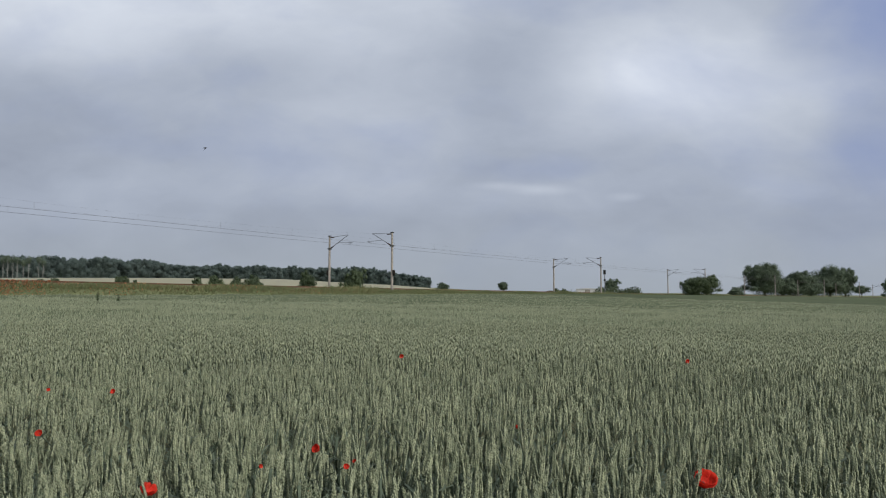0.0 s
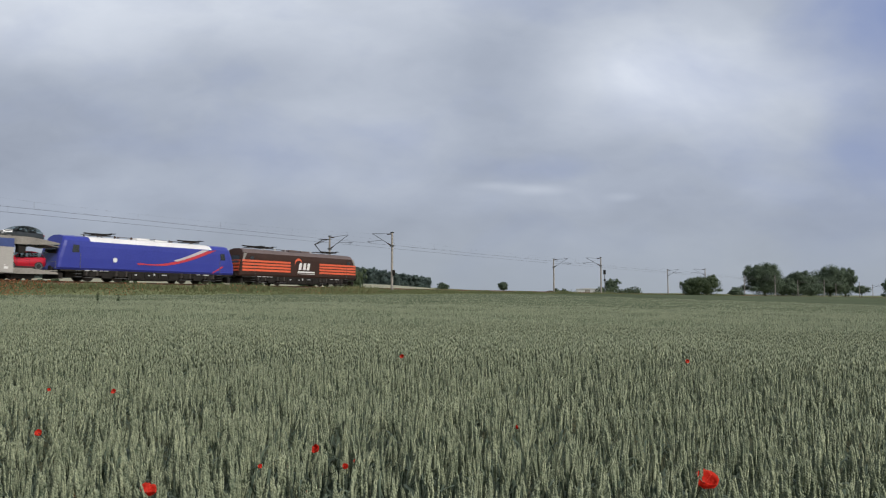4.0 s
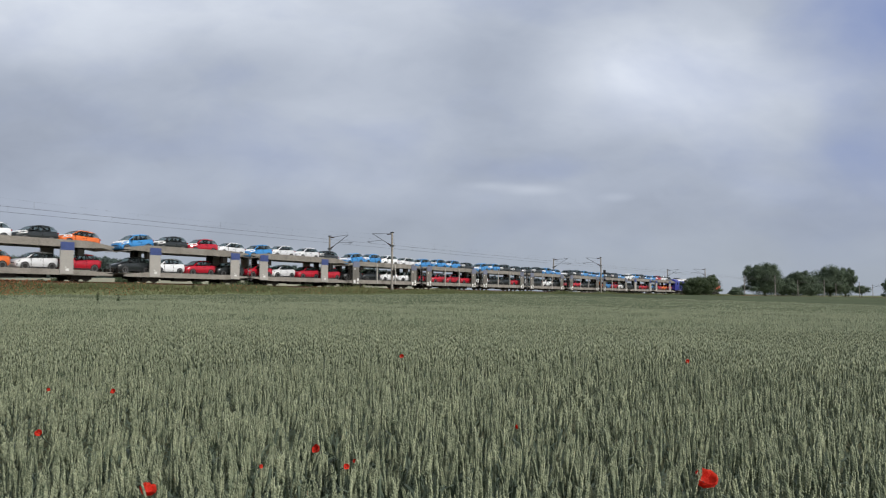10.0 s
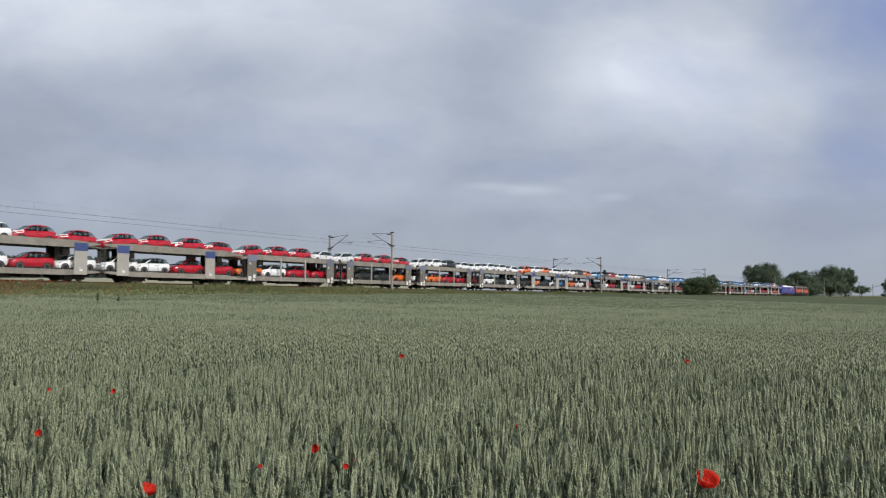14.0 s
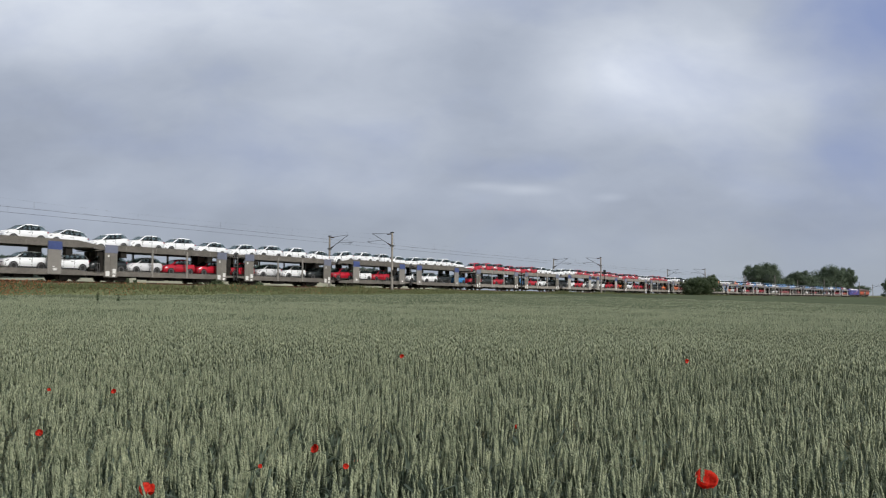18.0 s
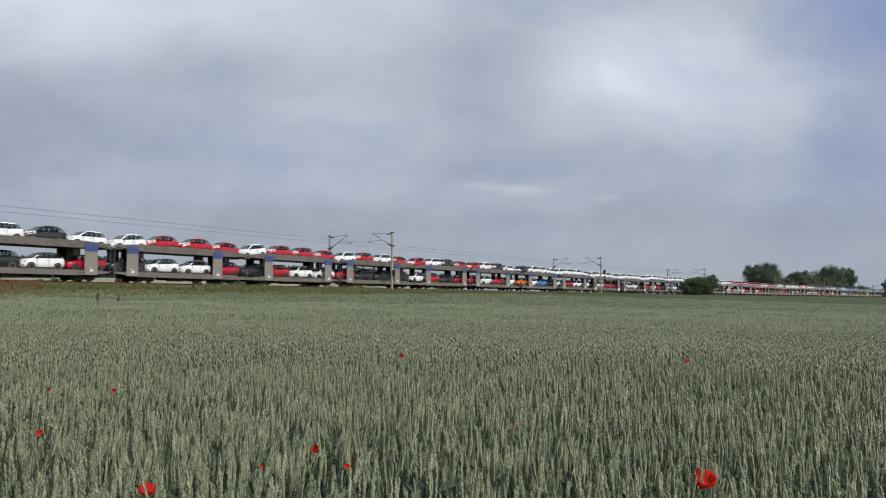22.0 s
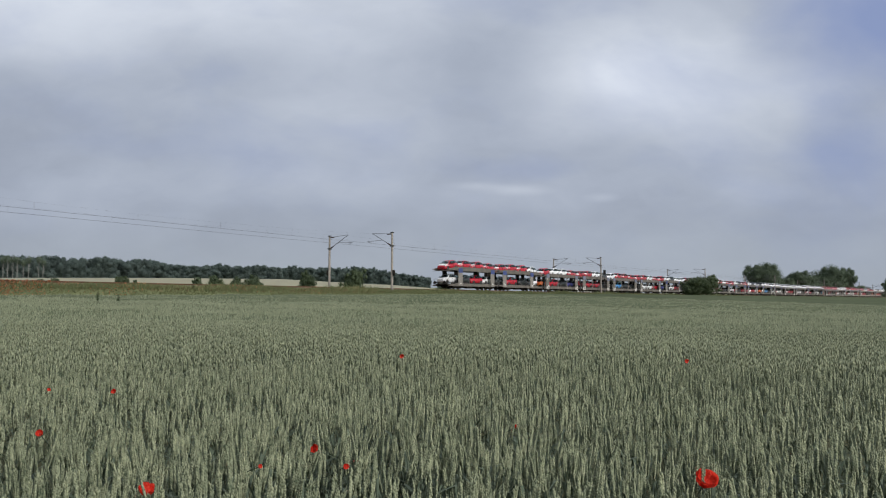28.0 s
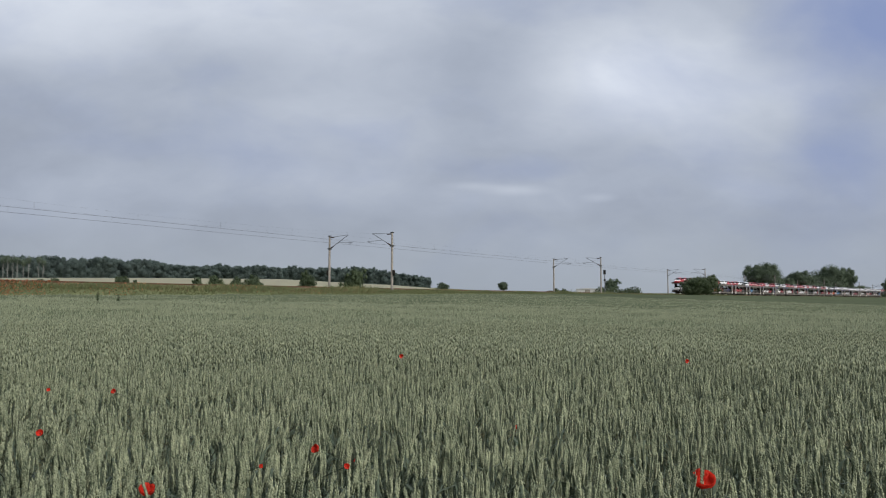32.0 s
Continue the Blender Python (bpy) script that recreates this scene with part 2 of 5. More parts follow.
def smooth(a, b, v):
    u = np.clip((v - a) / (b - a), 0, 1)
    return u * u * (3 - 2 * u)


def land(s, o):
    """Ground height at s along the track and o towards the field."""
    s, o = np.broadcast_arrays(np.asarray(s, float), np.asarray(o, float))
    h = TH + CURVE * s
    x, y = CX - np.cos(h) * (RADIUS - o), CY + np.sin(h) * (RADIUS - o)
    r = np.hypot(x, y)
    t = toe(s)
    near = t * np.clip((61 - o) / 52, 0, 1) ** 1.15
    slope = smooth(9.5, 2.9, o)
    near = near * (1 - slope) + (RAIL - 0.42) * slope
    az = np.degrees(np.arctan2(x, np.maximum(y, 1)))
    rise = np.interp(az, [-60, -34, -30, -25, -19.5, -11.8, -7.7, -3.5, -1.0, 0.6, 17, 30, 60], [0.02, 0.0239, 0.025, 0.0261, 0.027, 0.0266, 0.0222, 0.0192, 0.0155, 0.0105, 0.0085, 0.0045, 0.003])
    back = EYE + rise * r
    low = RAIL - 1.1
    far = low + (np.maximum(back, low) - low) * smooth(-10, -70, o) * np.where(y > 5, 1, 0)
    down = smooth(-7.2, -10, o)
    far = (RAIL - 0.62) * (1 - down) + far * down
    return np.where(o > 0, np.where(o < 2.0, RAIL - 0.6, near), far)


def ground_z(x, y):
    s, o = track_coords(np.asarray(x, float), np.asarray(y, float))
    return land(s, o)

# ---- ground, one sheet out to the horizon ----


def build_ground():
    ss = np.concatenate([np.arange(-1500, -100, 70), np.arange(-100, 520, 5), np.arange(520, 1000, 20), np.arange(1000, 3200, 100)])
    oo = np.array([-3600, -2400, -1600, -1100, -800, -600, -450, -350, -270, -200, -150, -110, -80, -60, -45, -35, -27, -20, -15, -12, -10, -9.2, -8.4, -7.8, -7.2, -5, -2, 0, 1.6, 2.3, 2.9, 3.6, 4.3, 5, 5.8, 6.6, 7.4, 8.2, 9, 9.6, 11, 14, 18, 23, 29, 36, 43, 50, 56, 60, 64, 70, 80, 100, 150, 220, 330, 500, 800, 1300, 1900])
    S, O = np.meshgrid(ss, oo, indexing="ij")
    h = TH + CURVE * S
    z = land(S, O)
    v = np.stack([CX - np.cos(h) * (RADIUS - O), CY + np.sin(h) * (RADIUS - O), z], 2).reshape(-1, 3)
    ni, nj = S.shape
    a = (np.arange(ni - 1)[:, None] * nj + np.arange(nj - 1)[None]).ravel()
    tris = np.concatenate([np.stack([a, a + nj, a + 1], 1), np.stack([a + 1, a + nj, a + nj + 1], 1)])
    ob = quick_mesh("ground", v, tris, M_SOIL, True)
    ob.data.materials.append(M_PALE)
    ob.data.materials.append(M_GRASS)
    o_mid = (O.ravel()[tris]).mean(1)
    s_mid = (S.ravel()[tris]).mean(1)
    idx = np.where((o_mid < -30) & (s_mid < 200 - 0.3 * o_mid), 1, np.where(o_mid < 10.5, 2, 0)).astype(np.int32)
    ob.data.polygons.foreach_set("material_index", idx)
    tagged(ob, "gently rolling farmland ground under the wheat and grass", "ground", kind="structure")


build_ground()

# ---- wheat ----
# poppies among the wheat: x, y, height, width, tilt, turn
POPPY_PLAN = [(0.947, 2.824, 0.900, 0.084, 38, 18), (-1.014, 2.675, 0.900, 0.058, 30, 60), (-0.543, 3.326, 0.915, 0.041, 62, -50), (-0.374, 3.004, 0.910, 0.024, 70, 30), (-1.916, 3.687, 0.920, 0.034, 60, 10), (-2.241, 5.270, 0.930, 0.037, 65, -20), (-0.448, 8.387, 0.940, 0.048, 75, 0), (0.377, 3.988, 0.900, 0.026, 60, 80), (2.511, 7.948, 0.920, 0.046, 70, 20), (-0.714, 3.051, 0.900, 0.018, 70, 50), (-0.453, 2.644, 0.900, 0.015, 60, -30), (-0.355, 3.156, 0.900, 0.017, 75, 5), (-2.867, 5.629, 0.900, 0.026, 70, 40)]
OCT = [(0, 1, 2), (0, 2, 3), (0, 3, 4), (0, 4, 1), (5, 2, 1), (5, 3, 2), (5, 4, 3), (5, 1, 4)]
TRI = [(0, 1, 2), (0, 2, 3), (0, 3, 1), (4, 2, 1), (4, 3, 2), (4, 1, 3)]


def spindle(c, axis, length, w, d, sides=4):
    """A slim kernel round c along axis, of four or three sides."""
    a = np.array(axis) / np.linalg.norm(axis)
    u = np.cross(a, (0.3, 1, 0.2))
    u /= np.linalg.norm(u)
    p = np.cross(a, u)
    c = np.array(c)
    m = c - a * length * 0.1
    if sides == 3:
        return [c + a * length / 2, m + u * w, m - u * w * 0.5 + p * d, m - u * w * 0.5 - p * d, c - a * length / 2]
    return [c + a * length / 2, m + u * w, m + p * d, m - u * w, m - p * d, c - a * length / 2]


def wheat_plant(rng, detail):
    """A wheat plant 0.87 m tall: stem, leaves, and an ear of paired spikelets; detail 2 is the fullest."""
    v, t, v2, t2 = [], [], [], []

    def put(vs, ts, vv, tt):
        tt += [tuple(i + len(vv) for i in f) for f in ts]
        vv += [tuple(map(float, p)) for p in vs]
    z0 = 0.752
    n = (2, 5, 11)[detail]
    step = 0.103 / n
    tris, sides = (OCT, 4) if detail == 2 else (TRI, 3)
    for i in range(n):
        z = z0 + step * i
        f = 0.66 + 0.34 * math.sin(math.pi * (0.2 + 0.66 * i / n))
        if detail == 0:
            put(spindle((rng.uniform(-0.003, 0.003), rng.uniform(-0.003, 0.003), z + 0.03), (rng.uniform(-0.06, 0.06), rng.uniform(-0.06, 0.06), 1), 0.10 - 0.02 * i, 0.0088, 0.0088, 3), TRI, v, t)
            continue
        for side in (-1, 1):
            jit = rng.uniform(-0.002, 0.002)
            put(spindle((side * (0.0055 if detail == 2 else 0.0038) * f, jit, z + (step / 2 if side > 0 else 0)), (side * (0.32 if detail == 2 else 0.11), rng.uniform(-0.15, 0.15), 1), step * (1.0 if detail == 2 else 1.6) + 0.0095, (0.005 if detail == 2 else 0.0062) * f, 0.0062 * f, sides), tris, v, t)
    if detail:
        put(spindle((0, 0, z0 + 0.05), (0, 0, 1), 0.12, 0.0058, 0.0062, 3), TRI, v, t)
    if detail:
        put(spindle((0, 0, z0 + 0.103), (0, 0, 1), 0.024, 0.0034, 0.0034, 3), TRI, v, t)
    s = 0.0018
    if detail == 2:
        put([(s, 0, 0.2), (-s, s, 0.2), (-s, -s, 0.2), (s, 0, z0), (-s, s, z0), (-s, -s, z0)], [(0, 1, 4), (0, 4, 3), (1, 2, 5), (1, 5, 4), (2, 0, 3), (2, 3, 5)], v2, t2)
    for k in range(3 if detail == 2 else 2):
        a, zb = rng.uniform(0, 6.28), (0.62, 0.5, 0.36)[k] + rng.uniform(-0.04, 0.04)
        l, w = rng.uniform(0.13, 0.2), rng.uniform(0.005, 0.0075)
        ca, sa = math.cos(a), math.sin(a)
        if detail < 2:
            put([(-sa * w, ca * w, zb), (sa * w, -ca * w, zb), (ca * l, sa * l, zb + 0.09)], [(0, 1, 2)], v2, t2)
            continue
        pts = []
        for r, dz, ww in ((0.0, 0.0, 0.6), (0.35, 0.085, 1.0), (0.7, 0.10, 0.8)):
            pts += [(ca * r * l - sa * w * ww, sa * r * l + ca * w * ww, zb + dz), (ca * r * l + sa * w * ww, sa * r * l - ca * w * ww, zb + dz)]
        pts.append((ca * l, sa * l, zb + 0.06))
        put(pts, [(0, 1, 3), (0, 3, 2), (2, 3, 5), (2, 5, 4), (4, 5, 6)], v2, t2)
    return (v, t), (v2, t2)


def field_points(rng, r0, r1, density, half=32.5):
    """Random places in the wheat between two distances, within a wedge ahead, short of the embankment."""
    a = radians(half)
    n = int(density * a * (r1 * r1 - r0 * r0))
    r = np.sqrt(rng.uniform(r0 * r0, r1 * r1, n))
    th = rng.uniform(-a, a, n)
    x, y = r * np.sin(th), r * np.cos(th)
    s, o = track_coords(x, y)
    keep = o > 10.3
    for px, py, pz, pw, tilt, spin in POPPY_PLAN:
        if tilt == 30 or pw > 0.05 and py > 4:
            continue
        keep &= ~((np.abs(x - px / py * y) < pw * 0.62) & (y > py - 0.5) & (y < py + 0.04))
    x, y = x[keep], y[keep]
    return np.stack([x, y, land(s[keep], o[keep])], 1)


def wave(x, y):
    """Slow unevenness of the crop's height."""
    return 0.035 * np.sin(x * 0.9 + 1.3 * np.sin(y * 0.35)) + 0.03 * np.sin(y * 0.7 + 0.4 * x) + 0.02 * np.sin(2.3 * x - 1.1 * y)


WHEAT_SWAY = []


def build_wheat():
    rng = np.random.default_rng(5)
    # from, to, plants per square metre, shapes, detail, width, half angle
    jobs = [(1.7, 4.4, 260, 12, 2, 0.97, 34), (4.4, 8.6, 235, 8, 1, 0.95, 33), (8.6, 19.0, 260, 6, 0, 0.85, 33), (18.5, 46.0, 85, 1, -1, 1.05, 33), (45.0, 110.0, 15, 1, -1, 2.2, 32)]
    labels = ("green unripe wheat ears, dense across the field", "blue-green wheat stems and leaves below the ears")
    far = (([(0.007, 0, 0.775), (-0.004, 0.006, 0.78), (-0.004, -0.006, 0.78), (0.001, 0, 0.872)], [(0, 1, 3), (1, 2, 3), (2, 0, 3)]), ([(0, 0.005, 0.5), (0, -0.005, 0.5), (0.075, 0, 0.8), (-0.004, 0.004, 0.4), (0.004, 0.004, 0.4), (0, 0, 0.79)], [(0, 1, 2), (3, 4, 5)]))
    for band, (r0, r1, dens, kinds, detail, wide, half) in enumerate(jobs):
        p = field_points(rng, r0, r1, dens, half)
        n = len(p)
        size = np.clip(rng.normal(0.985, 0.065 if band == 0 else 0.055, n), 0.78, 1.13) + wave(p[:, 0], p[:, 1])
        w = wide * rng.uniform(0.85, 1.2, n)
        sz = np.stack([w, w, size], 1)
        lean = rng.normal(0, 0.125 if band == 0 else 0.085, (n, 2)) + np.array([0.03, 0.0])
        turn = rng.uniform(0, 6.283, n)
        which = rng.integers(0, kinds, n)
        groups = 4 if detail > 0 else 1
        pile = {}
        for k in range(kinds):
            sel = which == k
            tpl = far if detail < 0 else wheat_plant(rng, detail)
            for j in (0, 1):
                v, t = scatter(tpl[j][0], tpl[j][1], p[sel], turn[sel], sz[sel], lean[sel])
                vs, ts, base = pile.setdefault((j, k % groups), ([], [], [0]))
                vs.append(v)
                ts.append(t + base[0])
                base[0] += len(v)
        for (j, g), (vs, ts, base) in pile.items():
            if band == 4 and j == 1:
                continue
            ob = quick_mesh(("wheat_ears", "wheat_leaves")[j], np.concatenate(vs), np.concatenate(ts), (M_EAR, M_STEM)[j], j == 0)
            tagged(ob, labels[j], "wheat", kind="stuff")
            if detail > 0:
                WHEAT_SWAY.append((ob, g))


def build_canopy():
    """The closed top of the crop farther out, with its own roughness."""
    rng = np.random.default_rng(8)
    az = np.radians(np.linspace(-38, 38, 260))
    rr = np.concatenate([np.geomspace(17, 60, 110), np.geomspace(61.5, 520, 120)])
    A, R = np.meshgrid(az, rr, indexing="ij")
    x, y = R * np.sin(A), R * np.cos(A)
    s, o = track_coords(x, y)
    lim = np.maximum(o, 9.9)
    h = TH + CURVE * s
    x, y = CX - np.cos(h) * (RADIUS - lim), CY + np.sin(h) * (RADIUS - lim)
    top = np.interp(R, [17, 25, 60], [0.62, 0.72, 0.80])
    z = land(s, lim) + top + wave(x, y) * 0.7 + rng.normal(0, 0.028, A.shape)
    z = np.where(o < 9.9, land(s, lim) + 0.2, z)
    v = np.stack([x, y, z], 2).reshape(-1, 3)
    ni, nj = A.shape
    a = (np.arange(ni - 1)[:, None] * nj + np.arange(nj - 1)[None]).ravel()
    t = np.concatenate([np.stack([a, a + 1, a + nj], 1), np.stack([a + 1, a + nj + 1, a + nj], 1)])
    oo = o.ravel()[t].max(1)
    ob = quick_mesh("wheat_canopy", v, t[oo > 9.9], M_CANOPY, True)
    tagged(ob, "far sweep of grey-green unripe wheat up to the railway bank", "wheat", kind="stuff")


build_wheat()
build_canopy()

# ---- track ----
S0, S1 = -720, 960


def sweep(name, profile, s_list, material, off=0.0, closed=True):
    """A profile of (off, z) swept along the track."""
    rows = []
    for s in s_list:
        h = TH + CURVE * s
        rows.append([(CX - math.cos(h) * (RADIUS - off - o), CY + math.sin(h) * (RADIUS - off - o), z) for o, z in profile])
    n = len(profile)
    v = np.array(rows).reshape(-1, 3)
    t = []
    for i in range(len(s_list) - 1):
        for k in range(n if closed else n - 1):
            a, b = i * n + k, i * n + (k + 1) % n
            t += [(a, b, a + n), (b, b + n, a + n)]
    return quick_mesh(name, v, t, material)


LINE = np.concatenate([np.arange(S0, -40, 30), np.arange(-40, 500, 6), np.arange(500, S1, 25)])
tagged(sweep("ballast_bed", [(2.5, RAIL - 0.48), (1.8, RAIL - 0.2), (-5.8, RAIL - 0.2), (-6.6, RAIL - 0.66)], LINE, M_BALLAST, closed=False),
       "brown rust-stained stone ballast bed of a double-track railway", "ballast", kind="structure")
for off in (0.0, -4.0):
    for g in (0.7535, -0.7535):
        tagged(sweep("rail", [(g + 0.036, RAIL), (g + 0.036, RAIL - 0.04), (g + 0.01, RAIL - 0.06), (g + 0.07, RAIL - 0.17), (g - 0.07, RAIL - 0.17), (g - 0.01, RAIL - 0.06), (g - 0.036, RAIL - 0.04), (g - 0.036, RAIL)], LINE, M_RAIL, off),
               "rusty brown steel rail on concrete sleepers", "rail", "rails", "structure")


def build_sleepers():
    bm = bmesh.new()
    box(bm, -0.13, 0.13, -1.3, 1.3, -0.2, 0.0)
    tpl_v = [tuple(v.co) for v in bm.verts]
    bm.verts.index_update()
    bmesh.ops.triangulate(bm, faces=bm.faces)
    tpl_t = [[v.index for v in f.verts] for f in bm.faces]
    bm.free()
    for off in (0.0, -4.0):
        ss = np.arange(10, 330, 0.6)
        pl = np.array([on_track(s, off, RAIL - 0.165) for s in ss])
        v, t = scatter(tpl_v, tpl_t, pl, math.pi / 2 - TH - CURVE * ss, np.ones(len(ss)))
        tagged(quick_mesh("sleepers", v, t, M_SLEEPER), "grey concrete sleepers bedded in ballast", "sleepers", kind="stuff")


build_sleepers()

# ---- overhead line ----
CONTACT, MESSENGER = RAIL + 5.93, RAIL + 7.2
MASTS = [-61.0, 11.0, 82.4, 153.3, 225.0, 301.5, 375.5, 441.0, 515.0]


def overhead_mast(s, near, ground):
    """A tapered concrete mast with a cantilever over its track; y runs towards the track."""
    base = new("overhead_mast")
    base.matrix_world = track_pose(s, 3.4 if near else -7.4, ground) @ Matrix.Rotation(0 if near else math.pi, 4, "Z")
    top = EYE + 8.82 - ground
    bm = bmesh.new()
    rod(bm, (0, 0, -0.5), (0, 0, top), 0.185, 10, 0.125)
    part("pole", bm, M_CONCRETE, base)
    c, m = CONTACT - ground, MESSENGER - ground
    part("top_cap", boxes((-0.16, 0.16, -0.2, 0.2, top - 0.02, top + 0.1)), M_GALV, base)
    part("stay_tube", rods(0.028, ((0, 0.1, top - 0.15), (0, 3.3, m + 0.05))), M_GALV, base)
    part("cantilever_tube", rods(0.04, ((0, 0.1, c - 0.45), (0, 3.3, m + 0.05))), M_GALV, base)
    part("insulator", rods(0.085, ((0, 0.25, top - 0.16), (0, 0.8, top - 0.17)), sides=8), M_BROWNINS, base, "brown ribbed insulator")
    part("insulator", rods(0.085, ((0, 0.22, c - 0.38), (0, 0.72, c - 0.1)), sides=8), M_BROWNINS, base, "brown ribbed insulator")
    part("registration_arm", rods(0.025, ((0, 1.5, c + 0.36), (0, 4.1, c + 0.26)), ((0, 4.0, c + 0.25), (0, 3.4, c + 0.02))), M_GALV, base)
    part("band", boxes((-0.2, 0.2, -0.2, 0.22, c - 0.55, c - 0.35)), M_GALV, base)
    if s == MASTS[2]:
        z = 2.0 if near else 2.4
        part("switch_box", box(bmesh.new(), -0.14, 0.14, -0.42, -0.16, z, z + 0.75, 0.02), M_UNDER, base, "dark switch box on the pole")
    return tagged(base, "weathered concrete overhead line mast with cantilever arm", "mast", "overhead masts")


for s in MASTS:
    for near in (True, False):
        g = float(land(s, 3.4 if near else -7.4))
        overhead_mast(s, near, g)


def build_wires():
    for off in (0.0, -4.0):
        ob = new("overhead_wire")
        tagged(ob, "thin copper overhead contact line with droppers", "overhead wire", "overhead wires")
        contact, carrier = [], []
        for a, b in zip(MASTS, MASTS[1:]):
            n = 8
            low = []
            for i in range(n + 1):
                u = i / n
                s = a + (b - a) * u
                zig = 0.15 * (1 - 2 * u)
                low.append((on_track(s, off + zig, CONTACT), on_track(s, off, MESSENGER - 2.9 * u * (1 - u))))
            contact += [p for p, q in low[:-1]]
            carrier += [q for p, q in low[:-1]]
            for u in (0.07, 0.21, 0.36, 0.5, 0.64, 0.79, 0.93):
                s = a + (b - a) * u
                part("dropper", rods(0.007, (on_track(s, off + 0.15 * (1 - 2 * u), CONTACT), on_track(s, off, MESSENGER - 2.9 * u * (1 - u))), sides=4), M_WIRE, ob)
        part("contact_wire", tube(contact, 0.011), M_WIRE, ob)
        part("messenger_wire", tube(carrier, 0.002), M_WIRE, ob)


build_wires()

# ---- sky with drifting cloud, far behind everything ----


def cloud_material():
    m = bpy.data.materials.new("cloud_sky")
    m.use_nodes = True
    nt = m.node_tree
    nt.nodes.clear()
    out = nt.nodes.new("ShaderNodeOutputMaterial")
    em = nt.nodes.new("ShaderNodeEmission")
    nt.links.new(em.outputs[0], out.inputs["Surface"])
    tc = nt.nodes.new("ShaderNodeTexCoord")
    sep = nt.nodes.new("ShaderNodeSeparateXYZ")
    nt.links.new(tc.outputs["Object"], sep.inputs[0])

    def math_node(op, a, b=None, c=None):
        n = nt.nodes.new("ShaderNodeMath")
        n.operation = op
        for i, v in enumerate((a, b, c)):
            if v is None:
                continue
            if isinstance(v, (int, float)):
                n.inputs[i].default_value = v
            else:
                nt.links.new(v, n.inputs[i])
        return n.outputs[0]

    u = math_node("DIVIDE", sep.outputs["X"], sep.outputs["Y"])
    w = math_node("DIVIDE", sep.outputs["Z"], sep.outputs["Y"])
    comb = nt.nodes.new("ShaderNodeCombineXYZ")
    nt.links.new(u, comb.inputs["X"])
    nt.links.new(math_node("MULTIPLY", w, 1.9), comb.inputs["Y"])

    def fbm(scale, detail, seed, distort=0.0):
        n = nt.nodes.new("ShaderNodeTexNoise")
        n.inputs["Scale"].default_value, n.inputs["Detail"].default_value = scale, detail
        n.inputs["Roughness"].default_value, n.inputs["Distortion"].default_value = 0.5, distort
        mp = nt.nodes.new("ShaderNodeMapping")
        mp.inputs["Location"].default_value = (seed, seed * 0.7, seed * 1.3)
        nt.links.new(comb.outputs[0], mp.inputs["Vector"])
        nt.links.new(mp.outputs[0], n.inputs["Vector"])
        return n.outputs["Fac"]

    big, fine, wisp = fbm(3.2, 6, 3.0, 0.3), fbm(8.0, 6, 7.0, 0.35), fbm(19.0, 5, 5.0, 0.5)

    def bank(cu, cw, ru, rw, amount):
        """A broad cloud bank or a thin place, with a ragged border."""
        du = math_node("DIVIDE", math_node("SUBTRACT", u, cu), ru)
        dw = math_node("DIVIDE", math_node("SUBTRACT", w, cw), rw)
        d = math_node("SQRT", math_node("ADD", math_node("MULTIPLY", du, du), math_node("MULTIPLY", dw, dw)))
        d = math_node("ADD", d, math_node("MULTIPLY", math_node("SUBTRACT", big, 0.5), 0.9))
        f = nt.nodes.new("ShaderNodeMapRange")
        f.interpolation_type = "SMOOTHSTEP"
        f.inputs["From Min"].default_value, f.inputs["From Max"].default_value = 1.15, 0.1
        nt.links.new(d, f.inputs["Value"])
        return math_node("MULTIPLY", f.outputs["Result"], amount)

    lum = math_node("MULTIPLY_ADD", math_node("SUBTRACT", big, 0.5), 0.15, 0.375)
    lum = math_node("MULTIPLY_ADD", math_node("SUBTRACT", fine, 0.5), 0.13, lum)
    lum = math_node("MULTIPLY_ADD", math_node("SUBTRACT", wisp, 0.5), 0.06, lum)
    lum = math_node("MULTIPLY_ADD", w, 0.30, lum)
    for args in CLOUD_BANKS:
        lum = math_node("ADD", lum, bank(*args))
    blue = math_node("MULTIPLY_ADD", math_node("SUBTRACT", fbm(4.5, 5, 11.0, 0.3), 0.53), 1.3, 0.07)
    for args in BLUE_HOLES:
        blue = math_node("ADD", blue, bank(*args))
    clamp = nt.nodes.new("ShaderNodeClamp")
    nt.links.new(blue, clamp.inputs[0])
    grey = nt.nodes.new("ShaderNodeMix")
    grey.data_type = "RGBA"
    ramp = nt.nodes.new("ShaderNodeValToRGB")
    ramp.color_ramp.elements[0].position, ramp.color_ramp.elements[0].color = 0.2, (0.195, 0.226, 0.296, 1)
    ramp.color_ramp.elements[1].position, ramp.color_ramp.elements[1].color = 0.85, (0.80, 0.855, 0.95, 1)
    mid = ramp.color_ramp.elements.new(0.45)
    mid.color = (0.415, 0.466, 0.566, 1)
    nt.links.new(lum, ramp.inputs[0])
    nt.links.new(clamp.outputs[0], grey.inputs["Factor"])
    nt.links.new(ramp.outputs[0], grey.inputs["A"])
    grey.inputs["B"].default_value = (0.27, 0.34, 0.56, 1)
    # paler, greyer air towards the horizon
    low = nt.nodes.new("ShaderNodeMapRange")
    low.interpolation_type = "SMOOTHSTEP"
    low.inputs["From Min"].default_value, low.inputs["From Max"].default_value = 0.15, 0.0
    low.inputs["To Max"].default_value = 0.65
    nt.links.new(w, low.inputs["Value"])
    air = nt.nodes.new("ShaderNodeMix")
    air.data_type = "RGBA"
    nt.links.new(low.outputs["Result"], air.inputs["Factor"])
